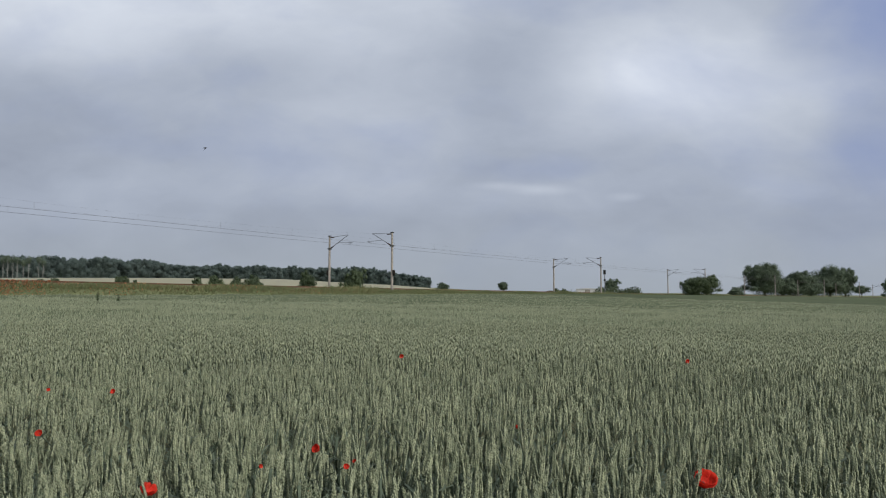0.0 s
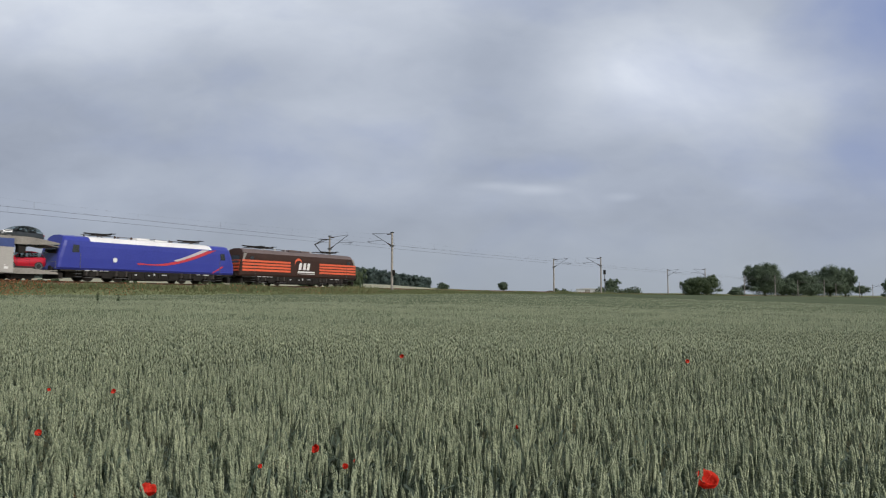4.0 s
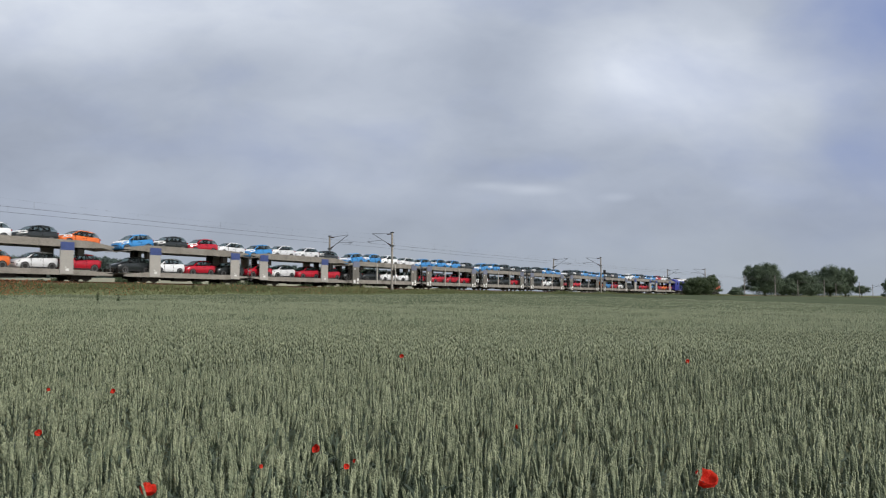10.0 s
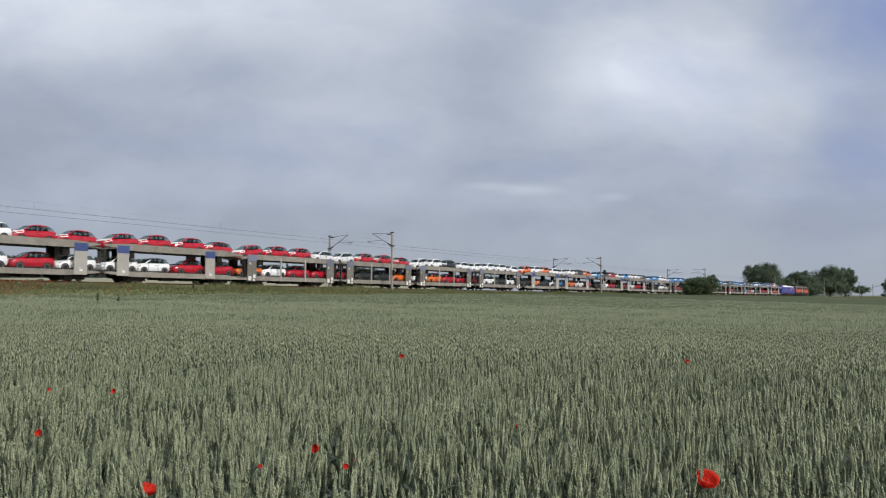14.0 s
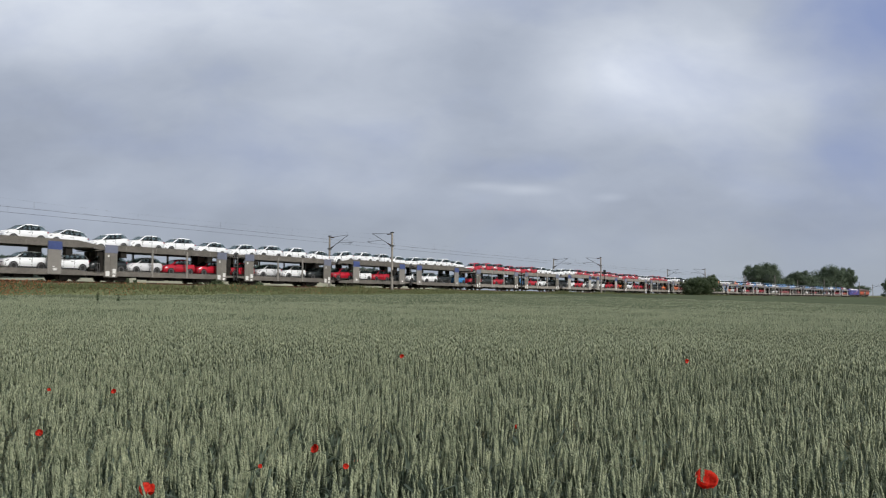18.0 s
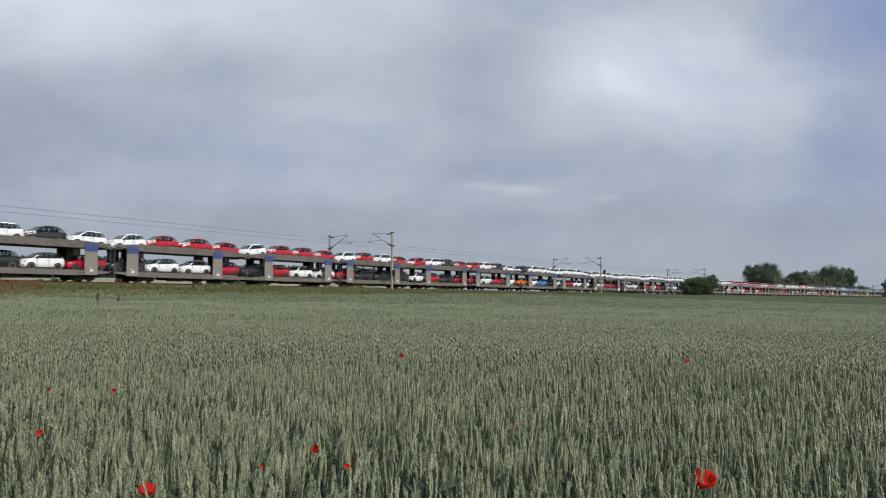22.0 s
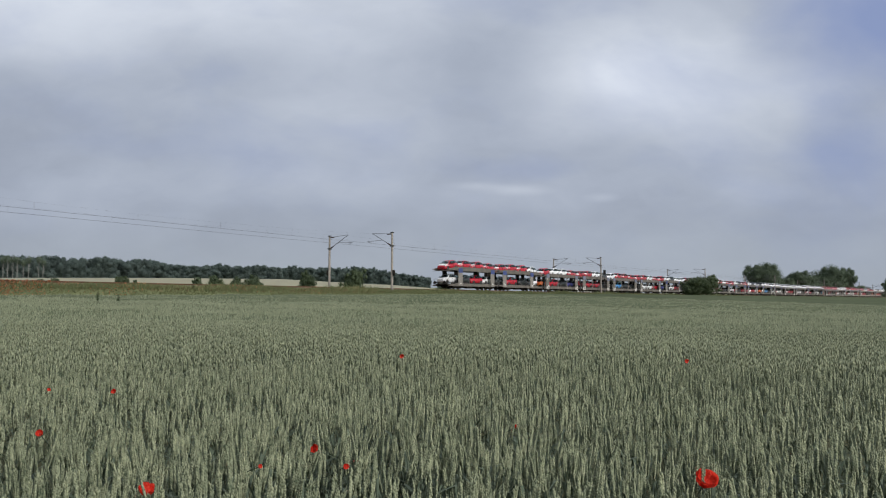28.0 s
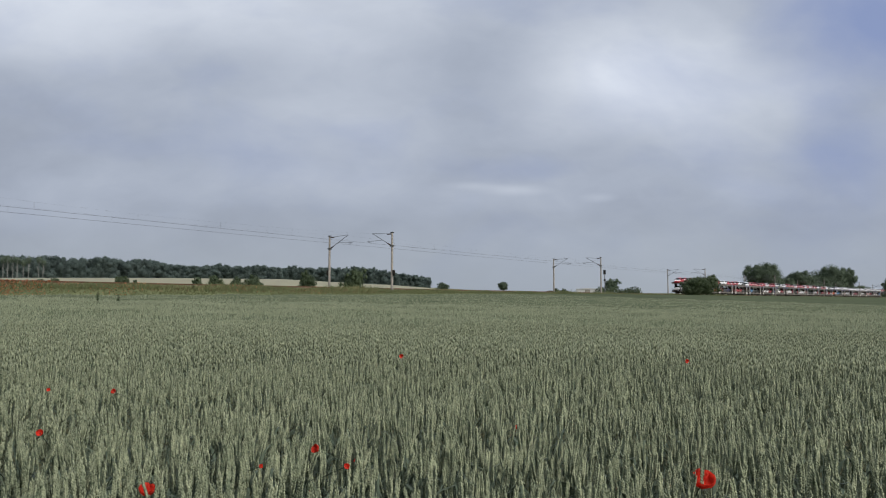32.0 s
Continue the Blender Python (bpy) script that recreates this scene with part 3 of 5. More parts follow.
    nt.links.new(grey.outputs["Result"], air.inputs["A"])
    air.inputs["B"].default_value = (0.385, 0.427, 0.468, 1)
    nt.links.new(air.outputs["Result"], em.inputs["Color"])
    em.inputs["Strength"].default_value = 1.0
    return m


# tangent of bearing, tangent of height, half sizes, amount
CLOUD_BANKS = [(0.31, 0.29, 0.23, 0.12, 0.28), (0.27, 0.295, 0.11, 0.06, 0.07), (-0.48, 0.39, 0.30, 0.11, 0.24), (-0.12, 0.40, 0.26, 0.10, 0.15),
               (-0.12, 0.23, 0.20, 0.11, 0.10), (-0.55, 0.21, 0.15, 0.13, -0.07), (0.08, 0.31, 0.10, 0.08, -0.05),
               (0.53, 0.29, 0.09, 0.06, 0.08), (0.42, 0.22, 0.15, 0.10, 0.05), (0.128, 0.145, 0.06, 0.010, 0.10), (0.075, 0.150, 0.05, 0.008, 0.07), (0.24, 0.135, 0.03, 0.008, 0.06), (0.43, 0.15, 0.08, 0.03, 0.05),
               (0.06, 0.132, 0.20, 0.03, 0.05), (0.33, 0.05, 0.45, 0.06, 0.06), (-0.25, 0.15, 0.30, 0.035, 0.04)]
BLUE_HOLES = [(0.60, 0.395, 0.20, 0.15, 1.0), (0.57, 0.20, 0.10, 0.09, 0.5), (0.14, 0.172, 0.13, 0.03, 0.35),
              (-0.38, 0.20, 0.10, 0.03, 0.2), (-0.1, 0.21, 0.12, 0.03, 0.15)]


def build_sky():
    bm = bmesh.new()
    r, rows = 3900.0, []
    for el in np.linspace(-2.0, 42.0, 20):
        rows.append([bm.verts.new((r * math.sin(radians(a)) * math.cos(radians(el)), r * math.cos(radians(a)) * math.cos(radians(el)), r * math.sin(radians(el)))) for a in np.linspace(-52, 52, 40)])
    for a, b in zip(rows, rows[1:]):
        for i in range(len(a) - 1):
            bm.faces.new((a[i], b[i], b[i + 1], a[i + 1]))
    ob = part("cloud_backdrop", bm, cloud_material(), smooth=True)
    ob.location = (0, 0, EYE)
    return tagged(ob, "hazy bright overcast sky with grey and white cloud and blue gaps", "sky", kind="structure")


sky = build_sky()

# ---- train ----
UPPER = "kwrb bkbw bkkb bbkk bbkk kkbb kbbb swbb kssb srkb okws wowo wwww wkws rrrs srrr rrrr rrww wwrr rrrr wwww wwww wwww wwww wwww wwwk wkwr rkwr rwrw rrrw rrrw wkwr rwrr rrrw kwrr rwwr wrrr rrrr".split()
LOWER = "rorb rrkk wrbo kkrr kwks rkks rrrr wwkk rrsr krwk rsob wkok wkwr rrow okkr rrwo rrww wrwk kwrb krkr bkww krwr kwsr rrsk wwrw kbwo wrwr rkrw kkkr wwrk rwwk rwkn rwwk kkbs krrr nkro wkrk wrks".split()
FRONTS = [40.1, 71.9, 105.3, 137.6, 170.0, 202.4, 235.3, 267.7, 300.2, 330.8, 363.3, 395.4, 427.7, 460.0, 491.9, 522.9, 554.0, 586.9, 619.4, 652.6]
KINDS = "b" + "aaa" + "bb" + "aa" + "b" + "a" + "b" + "a" + "bbbb" + "aa" + "b"
SHIFT = {2: 0.45, 3: 0.6, 9: 0.85, 10: 0.95, 11: 1.2, 17: -0.3, 18: -0.8}
MOVERS = []


def bogie(parent, x, material=M_UNDER):
    """Two wheelsets in a low frame."""
    b = part("bogie", boxes((x - 1.45, x + 1.45, -1.08, -0.98, 0.38, 0.62), (x - 1.45, x + 1.45, 0.98, 1.08, 0.38, 0.62), (x - 0.25, x + 0.25, -1.05, 1.05, 0.4, 0.66),
                            (x - 0.95, x + 0.95, -1.16, -1.0, 0.16, 0.52), (x - 0.8, x + 0.8, 1.0, 1.12, 0.16, 0.52)), material, parent)
    for dx in (-0.68, 0.68):
        bm = bmesh.new()
        for y in (-0.75, 0.75):
            rod(bm, (x + dx, y - 0.065, 0.42), (x + dx, y + 0.065, 0.42), 0.42, 16)
        rod(bm, (x + dx, -1.0, 0.42), (x + dx, 1.0, 0.42), 0.085, 8)
        part("wheelset", bm, M_WHEEL, b)
    return b


def buffers(parent, x, way):
    for y in (-0.875, 0.875):
        bm = bmesh.new()
        rod(bm, (x, y, 1.05), (x + way * 0.42, y, 1.05), 0.1, 10)
        rod(bm, (x + way * 0.42, y, 1.05), (x + way * 0.5, y, 1.05), 0.235, 14)
        part("buffer", bm, M_UNDER, parent)


def beam(x0, x1, y, z0, z1, drop0=0.0, drop1=0.0, t=0.08, taper=2.4):
    """A deck side beam, whose ends may drop and thin out."""
    pts = [(x0, z1 - drop0)]
    if drop0:
        pts.append((x0 + taper, z1))
    if drop1:
        pts.append((x1 - taper, z1))
    pts.append((x1, z1 - drop1))
    pts.append((x1, (z0 if not drop1 else z1 - drop1 - 0.14)))
    if drop1:
        pts.append((x1 - taper * 1.2, z0))
    if drop0:
        pts.append((x0 + taper * 1.2, z0))
    pts.append((x0, (z0 if not drop0 else z1 - drop0 - 0.14)))
    return prism(pts, y - t / 2, y + t / 2)


UP = {"a": 3.0, "b": 3.12}


def transporter(kind, darker):
    """A two-part car-carrying wagon; x forward, the rail head at z = 0."""
    w = new("car_transporter_wagon")
    L = 31.7 if kind == "b" else 32.0
    rel = (4.5, 14.45, 18.55, 28.35) if kind == "b" else (1.55, 14.1, 17.9, 30.5)
    X = [L / 2 - r for r in rel]
    U = UP[kind]
    deck_paint, pillar_paint = (M_DECK_DARK, M_PILLAR_DARK) if darker else (M_DECK, M_PILLAR)
    mid = (X[1] + X[2]) / 2
    for h, (front, back) in enumerate(((L / 2, mid + 0.15), (mid - 0.15, -L / 2))):
        end0, end1 = (0.0, 0.32) if h == 0 else (0.32, 0.0)
        d_back, d_front = (0.16, 0.34) if h == 0 else (0.34, 0.16)
        low = part("lower_deck", boxes((back + 0.1, front - 0.1, -1.38, 1.38, 0.80, 0.86)), deck_paint, w)
        for y in (-1.42, 1.42):
            part("side_sill", beam(back + 0.1, front - 0.1, y, 0.5, 0.97, 0.3 if h else 0.08, 0.08 if h else 0.3), deck_paint, low)
        up = part("upper_deck", boxes((back + 2.2, front - 2.2, -1.4, 1.4, U - 0.06, U)), deck_paint, w)
        part("end_ramp", prism([(front - 2.2, U), (front - 0.05, U - d_front * 0.8), (front - 0.05, U - 0.06 - d_front * 0.8), (front - 2.2, U - 0.06)], -1.4, 1.4), deck_paint, up)
        part("end_ramp", prism([(back + 2.2, U), (back + 0.05, U - d_back * 0.8), (back + 0.05, U - 0.06 - d_back * 0.8), (back + 2.2, U - 0.06)], -1.4, 1.4), deck_paint, up)
        for y in (-1.42, 1.42):
            part("deck_beam", beam(back + 0.05, front - 0.05, y, U - 0.26, U + (0.37 if kind == "b" else 0.30), d_back, d_front), deck_paint, up)
        rib = part("deck_rib", boxes((0, 0.07, -1.466, -1.456, U - 0.22, U + 0.18)), M_PANEL, up)
        rib.location = (back + 3.0, 0, 0)
        for x in np.arange(back + 6.2, front - 2.6, 3.2):
            again(rib, up, Matrix.Translation((x, 0, 0)))
        for x in (back + 2.9, front - 3.1):
            part("lifting_mast", boxes((x - 0.28, x + 0.28, 0.9, 1.3, 0.86, U - 0.06)), M_UNDER, w, "black lifting column")
            part("lifting_cover", boxes((x - 0.3, x + 0.3, -1.3, -0.8, 2.2, U - 0.06)), M_UNDER, w, "black lifting gear cover")
    for x in X:
        for y in (-1.46, 1.46):
            sgn = -1 if y < 0 else 1
            if kind == "b":
                p = part("pillar", box(bmesh.new(), x - 0.6, x + 0.6, y - 0.06, y + 0.06, 0.55, 3.25, 0.015), pillar_paint, w)
                if y > 0:
                    continue
                part("blue_panel", boxes((x - 0.62, x + 0.62, y + sgn * 0.065, y + sgn * 0.075, 2.6, 3.28)), M_BLUE_SIGN, p, "blue top panel")
                for x0, x1, z0, z1 in ((-0.12, 0.2, 0.85, 1.05), (-0.15, -0.03, 1.12, 1.2)):
                    part("placard", boxes((x + x0, x + x1, y + sgn * 0.063, y + sgn * 0.07, z0, z1)), M_PLACARD, p, "small white placard")
            else:
                p = part("pillar", boxes((x - 0.62, x - 0.06, y - 0.05, y + 0.05, 0.4, 3.0), (x + 0.1, x + 0.62, y - 0.05, y + 0.05, 0.4, 3.0), (x - 0.08, x + 0.12, y - 0.07, y + 0.07, 0.4, 3.28)), M_PANEL, w)
                if y > 0:
                    continue
                part("blue_panel", boxes((x - 0.64, x + 0.64, y + sgn * 0.075, y + sgn * 0.085, 2.55, 3.26)), M_FADED_BLUE, p, "faded blue top panel")
                for x0, x1, z0, z1 in ((-0.52, -0.12, 0.5, 0.95), (0.16, 0.5, 0.75, 1.15), (0.16, 0.44, 0.45, 0.65), (-0.34, -0.18, 2.2, 2.4)):
                    part("placard", boxes((x + x0, x + x1, y + sgn * 0.055, y + sgn * 0.065, z0, z1)), M_PLACARD, p, "white data placard")
    if kind == "a":
        for a, b in ((X[0], X[1]), (X[2], X[3])):
            for f in (0.343, 0.657):
                x = a + (b - a) * f
                for y in (-1.46, 1.46):
                    part("post", boxes((x - 0.09, x + 0.09, y - 0.05, y + 0.05, 0.5, 3.1)), pillar_paint, w)
        for x in (L / 2 - 4.0, L / 2 - 13.8, L / 2 - 19.9, L / 2 - 29.6):
            bogie(w, x)
    else:
        for x in (L / 2 - 2.9, L / 2 - 12.8, L / 2 - 18.9, L / 2 - 28.6):
            bogie(w, x)
    for c in (L / 4, -L / 4):
        part("equipment_box", boxes((c - 2.2, c - 0.6, -1.2, -0.7, 0.2, 0.5), (c + 0.3, c + 1.5, -1.15, -0.6, 0.24, 0.5), (c - 2.6, c + 2.4, -0.3, 0.3, 0.3, 0.55)), M_UNDER, w)
    part("ladder", rods(0.025, *[((mid - 0.2, -1.45, z), (mid + 0.25, -1.45, z)) for z in np.arange(0.6, 3.0, 0.32)], ((mid - 0.2, -1.45, 0.4), (mid - 0.2, -1.45, 3.1)), ((mid + 0.25, -1.45, 0.4), (mid + 0.25, -1.45, 3.1)), sides=5), M_GALV, w)
    if kind == "a":
        part("joint_column", boxes((mid - 0.95, mid - 0.45, -1.2, -0.6, 0.7, U + 0.12), (mid + 0.4, mid + 0.6, -1.3, -1.1, 0.7, U - 0.1)), M_UNDER, w, "black lifting gear at the joint")
        part("joint_hose", tube([Vector((mid - 1.3 + 0.2 * k, -1.42, 1.5 + 0.5 * math.sin(k * 0.9))) for k in range(14)], 0.035, 5), M_UNDER, w, "black hose loop")
    part("coupling_bar", boxes((mid - 1.5, mid + 1.5, -0.2, 0.2, 0.62, 0.8)), M_UNDER, w)
    for x in (L / 2 - 0.3, -L / 2 + 0.3):
        for y in (-1.38, 1.38):
            part("end_rail", rods(0.022, ((x, y, 0.7), (x, y, 1.6)), ((x, y, 1.59), (x, y * 0.5, 1.59)), sides=5), M_GALV, w)
    for x in (L / 2 - 0.75, -L / 2 + 0.75) if kind == "a" else ():
        part("end_gear", boxes((x - 0.14, x + 0.14, -1.25, -0.9, 0.86, U - 0.3), (x - 0.4, x + 0.4, -1.2, -0.9, U - 0.75, U - 0.3), (x - 0.12, x + 0.12, 0.8, 1.2, 0.86, U - 0.3)), M_UNDER, w, "black lifting gear at the wagon end")
    buffers(w, L / 2 - 0.25, 1)
    buffers(w, -L / 2 + 0.25, -1)
    return tagged(w, ("darker brown-grey" if darker else "grey") + " two-part double-deck car transporter wagon with blue panels" if kind == "b" else "brownish-grey double-deck car transporter wagon with slim posts", "railway wagon", "car transporter wagons"), L


STATIONS = [(1.84, 0.36, 0.60, 0.58), (1.79, 0.26, 0.72, 0.70), (1.66, 0.22, 0.80, 0.76), (1.48, 0.20, 0.86, 0.795), (1.18, 0.19, 0.94, 0.81), (0.92, 0.19, 0.985, 0.815), (0.0, 0.18, 1.00, 0.825), (-0.95, 0.19, 1.03, 0.82), (-1.45, 0.22, 1.06, 0.795), (-1.68, 0.28, 1.05, 0.75), (-1.80, 0.36, 0.99, 0.69), (-1.85, 0.44, 0.78, 0.61)]
CABIN = [(0.97, 1.02, -1.72, 0.785), (1.12, 0.78, -1.66, 0.745), (1.28, 0.52, -1.54, 0.695), (1.42, 0.26, -1.34, 0.635), (1.50, 0.02, -1.08, 0.575), (1.535, -0.2, -0.78, 0.48)]


def car_body(paint, roof):
    bm = bmesh.new()
    rings = []
    for x, lo, hi, w in STATIONS:
        m = lo + (hi - lo) * 0.55
        half = [(w * 0.86, lo), (w * 0.98, lo + 0.09), (w, m), (w * 0.965, hi - 0.07), (w * 0.86, hi)]
        ring = [(y, z) for y, z in half] + [(0.0, hi + 0.025)] + [(-y, z) for y, z in half[::-1]]
        rings.append([bm.verts.new((x, y, z)) for y, z in ring])
    n = len(rings[0])
    for a, b in zip(rings, rings[1:]):
        for i in range(n):
            bm.faces.new((a[i], a[(i + 1) % n], b[(i + 1) % n], b[i]))
    bm.faces.new(rings[0][::-1])
    bm.faces.new(rings[-1])
    levels = []
    for z, xf, xr, w in CABIN:
        levels.append([bm.verts.new(p) for p in ((xf, w * 0.86, z), (xf - 0.12, w, z), ((xf + xr) / 2, w * 1.02, z), (xr + 0.1, w, z), (xr, w * 0.86, z), (xr, -w * 0.86, z), (xr + 0.1, -w, z), ((xf + xr) / 2, -w * 1.02, z), (xf - 0.12, -w, z), (xf, -w * 0.86, z))])
    for k, (a, b) in enumerate(zip(levels, levels[1:])):
        for i in range(10):
            if k < 3 and i in (1, 2, 4, 6, 7, 9):
                continue
            f = bm.faces.new((a[i], a[(i + 1) % 10], b[(i + 1) % 10], b[i]))
            f.material_index = 1 if b is levels[-1] else 0
    bm.faces.new(levels[-1]).material_index = 1
    first = len(bm.faces)
    for x in (0.1, -0.85):
        for y in (-0.38, 0.38):
            box(bm, x - 0.32, x - 0.17, y - 0.24, y + 0.24, 1.0, 1.2, 0.03)
            box(bm, x - 0.34, x - 0.24, y - 0.13, y + 0.13, 1.22, 1.36, 0.03)
    box(bm, 0.5, 0.92, -0.68, 0.68, 1.0, 1.06)
    box(bm, -1.6, 0.5, -0.7, 0.7, 1.03, 1.045)
    bm.faces.ensure_lookup_table()
    for f in bm.faces[first:]:
        f.material_index = 2
    bmesh.ops.recalc_face_normals(bm, faces=bm.faces)
    me = bpy.data.meshes.new("body")
    bm.to_mesh(me)
    bm.free()
    me.polygons.foreach_set("use_smooth", [True] * len(me.polygons))
    for m in (paint, roof, M_SEAT):
        me.materials.append(m)
    return me


def quad_panel(*pts, out=0.012):
    """A thin pane over four corners, pushed out along its normal."""
    bm = bmesh.new()
    p = [Vector(q) for q in pts]
    n = (p[1] - p[0]).cross(p[2] - p[0]).normalized() * out
    f = bm.faces.new([bm.verts.new(q + n) for q in p])
    g = bmesh.ops.extrude_face_region(bm, geom=[f])
    for e in g["geom"]:
        if isinstance(e, bmesh.types.BMVert):
            e.co -= 2 * n
    bmesh.ops.recalc_face_normals(bm, faces=bm.faces)
    return bm


def joined(*bms):
    out = bmesh.new()
    for b in bms:
        me = bpy.data.meshes.new("piece")
        b.to_mesh(me)
        b.free()
        out.from_mesh(me)
        bpy.data.meshes.remove(me)
    return out


def car_meshes():
    """The shared meshes of a hatchback's parts, front towards +x."""
    P = {}

    def keep(name, bm, material, smooth=False):
        ob = part(name, bm, material, smooth=smooth)
        P[name] = ob.data
        bpy.data.objects.remove(ob)
    keep("windscreen", quad_panel((0.99, -0.64, 1.0), (0.99, 0.64, 1.0), (0.235, 0.52, 1.44), (0.235, -0.52, 1.44), out=0.02), M_CAR_GLASS)
    keep("rear_window", quad_panel((-1.735, 0.60, 1.08), (-1.735, -0.60, 1.08), (-1.40, -0.51, 1.415), (-1.40, 0.51, 1.415), out=0.03), M_CAR_GLASS)
    for s, name in ((1, "far_window"), (-1, "near_window")):
        sides = []
        for a, b, c, d in (((0.80, 1.03), (-0.355, 1.045), (-0.355, 1.425), (0.20, 1.425)), ((-0.375, 1.045), (-1.40, 1.17), (-1.14, 1.41), (-0.375, 1.425))):
            pts = [(x, s * (float(np.interp(z, [0.97, 1.12, 1.28, 1.42, 1.5], [0.80, 0.76, 0.71, 0.65, 0.59])) + 0.016), z) for x, z in (a, b, c, d)]
            sides.append(quad_panel(*(pts if s < 0 else pts[::-1])))
        keep(name, joined(*sides), M_CAR_GLASS)
    bm = bmesh.new()
    rod(bm, (0, -0.09, 0), (0, 0.09, 0), 0.295, 18)
    me = bpy.data.meshes.new("wheel")
    nf = len(bm.faces)
    rod(bm, (0, -0.095, 0), (0, 0.095, 0), 0.195, 12)
    for f in list(bm.faces)[nf:]:
        f.material_index = 1
    bm.to_mesh(me)
    bm.free()
    me.materials.append(M_TYRE)
    me.materials.append(M_ALLOY)
    P["wheel"] = me
    keep("wheel_arches", joined(*[rods(0.365, ((x, s * 0.74, 0.30), (x, s * (0.834 if x > 0 else 0.830), 0.30)), sides=18) for x in (1.14, -1.12) for s in (1, -1)]), M_BLACK_TRIM)
    for s, side in ((1, "far"), (-1, "near")):
        keep(side + "_headlight", quad_panel(*((1.50, s * 0.795, 0.80), (1.74, s * 0.70, 0.68), (1.76, s * 0.62, 0.60), (1.60, s * 0.79, 0.66))[::(1 if s < 0 else -1)], out=0.02), M_HEAD)
        keep(side + "_tail_light", boxes((-1.815, -1.72, min(s * 0.58, s * 0.74), max(s * 0.58, s * 0.74), 0.84, 0.98, 0.02)), M_TAIL)
    keep("bumper_grille", boxes((1.70, 1.825, -0.54, 0.54, 0.34, 0.52, 0.02), (1.78, 1.852, -0.42, 0.42, 0.555, 0.615, 0.01), (1.58, 1.77, 0.55, 0.73, 0.33, 0.52, 0.02), (1.58, 1.77, -0.73, -0.55, 0.33, 0.52, 0.02), (-1.84, -1.72, -0.5, 0.5, 0.42, 0.52, 0.01)), M_BLACK_TRIM)
    keep("bonnet_film", joined(quad_panel((1.68, -0.64, 0.83), (1.68, 0.64, 0.83), (1.2, 0.68, 0.975), (1.2, -0.68, 0.975), out=0.012), quad_panel((1.2, -0.68, 0.975), (1.2, 0.68, 0.975), (0.95, 0.69, 1.03), (0.95, -0.69, 1.03), out=0.012), *[quad_panel(*[(x, s * y, z) for x, y, z in ((1.62, 0.68, 0.82), (0.9, 0.72, 1.0), (0.95, 0.825, 0.80), (1.55, 0.80, 0.70))][::s], out=0.012) for s in (1, -1)], quad_panel((1.80, -0.45, 0.62), (1.80, 0.45, 0.62), (1.67, 0.56, 0.79), (1.67, -0.56, 0.79), out=0.015)), M_FILM)
    keep("side_trim", joined(*[boxes((-0.78, 0.80, min(s * 0.80, s * 0.838), max(s * 0.80, s * 0.838), 0.19, 0.27), *[(x - 0.008, x + 0.008, min(s * 0.80, s * 0.832), max(s * 0.80, s * 0.832), 0.3, 0.93) for x in (0.66, -0.36)], (-0.22, -0.08, min(s * 0.80, s * 0.84), max(s * 0.80, s * 0.84), 0.82, 0.85), (-0.40, -0.33, min(s * 0.66, s * 0.77), max(s * 0.66, s * 0.77), 1.0, 1.2), (-0.40, -0.33, min(s * 0.61, s * 0.71), max(s * 0.61, s * 0.71), 1.2, 1.45)) for s in (1, -1)]), M_BLACK_TRIM)
    keep("mirrors", joined(*[boxes((0.60, 0.76, min(s * 0.80, s * 0.96), max(s * 0.80, s * 0.96), 1.0, 1.13, 0.03)) for s in (1, -1)]), M_BLACK_TRIM)
    return P


CAR_PARTS = car_meshes()
BODIES = {}


def hatchback(code, dark_roof, film):
    """A small five-door hatchback, front towards +x, wheels on z = 0."""
    key = (code, dark_roof)
    if key not in BODIES:
        BODIES[key] = car_body(PAINT[code][1], M_BLACK_TRIM if dark_roof else PAINT[code][1])
    car = new("hatchback_car")
    new("body", BODIES[key]).parent = car
    for name in ("windscreen", "rear_window", "far_window", "near_window", "wheel_arches", "far_headlight", "near_headlight", "far_tail_light", "near_tail_light", "bumper_grille", "side_trim", "mirrors") + (("bonnet_film",) if film else ()):
        new({"far_window": "side_window", "near_window": "side_window"}.get(name, name.replace("far_", "").replace("near_", "")), CAR_PARTS[name]).parent = car
    for x in (1.14, -1.12):
        for s in (-1, 1):
            o = new("wheel", CAR_PARTS["wheel"])
            o.parent = car
            o.location = (x, s * 0.745, 0.295)
    colour = PAINT[code][0]
    lab = f"{colour} hatchback car" + (" with black roof" if dark_roof and code != "k" else "") + (", white film on bonnet" if film else ", on lower wagon deck")
    return tagged(car, lab, "car", "cars on the upper decks" if film else "cars on the lower decks")


# eighths of a wagon's length at which the cars stand, lower then upper deck
SLOTS = {"a": ((0.62, 1.62, 2.6, 3.58, 4.6, 5.6, 6.55, 7.48), (0.6, 1.57, 2.55, 3.54, 4.57, 5.57, 6.5, 7.42)),
         "b": ((0.74, 1.68, 2.68, 3.6, 4.62, 5.58, 6.52, 7.46), (0.8, 1.7, 2.7, 3.6, 4.62, 5.54, 6.45, 7.42))}


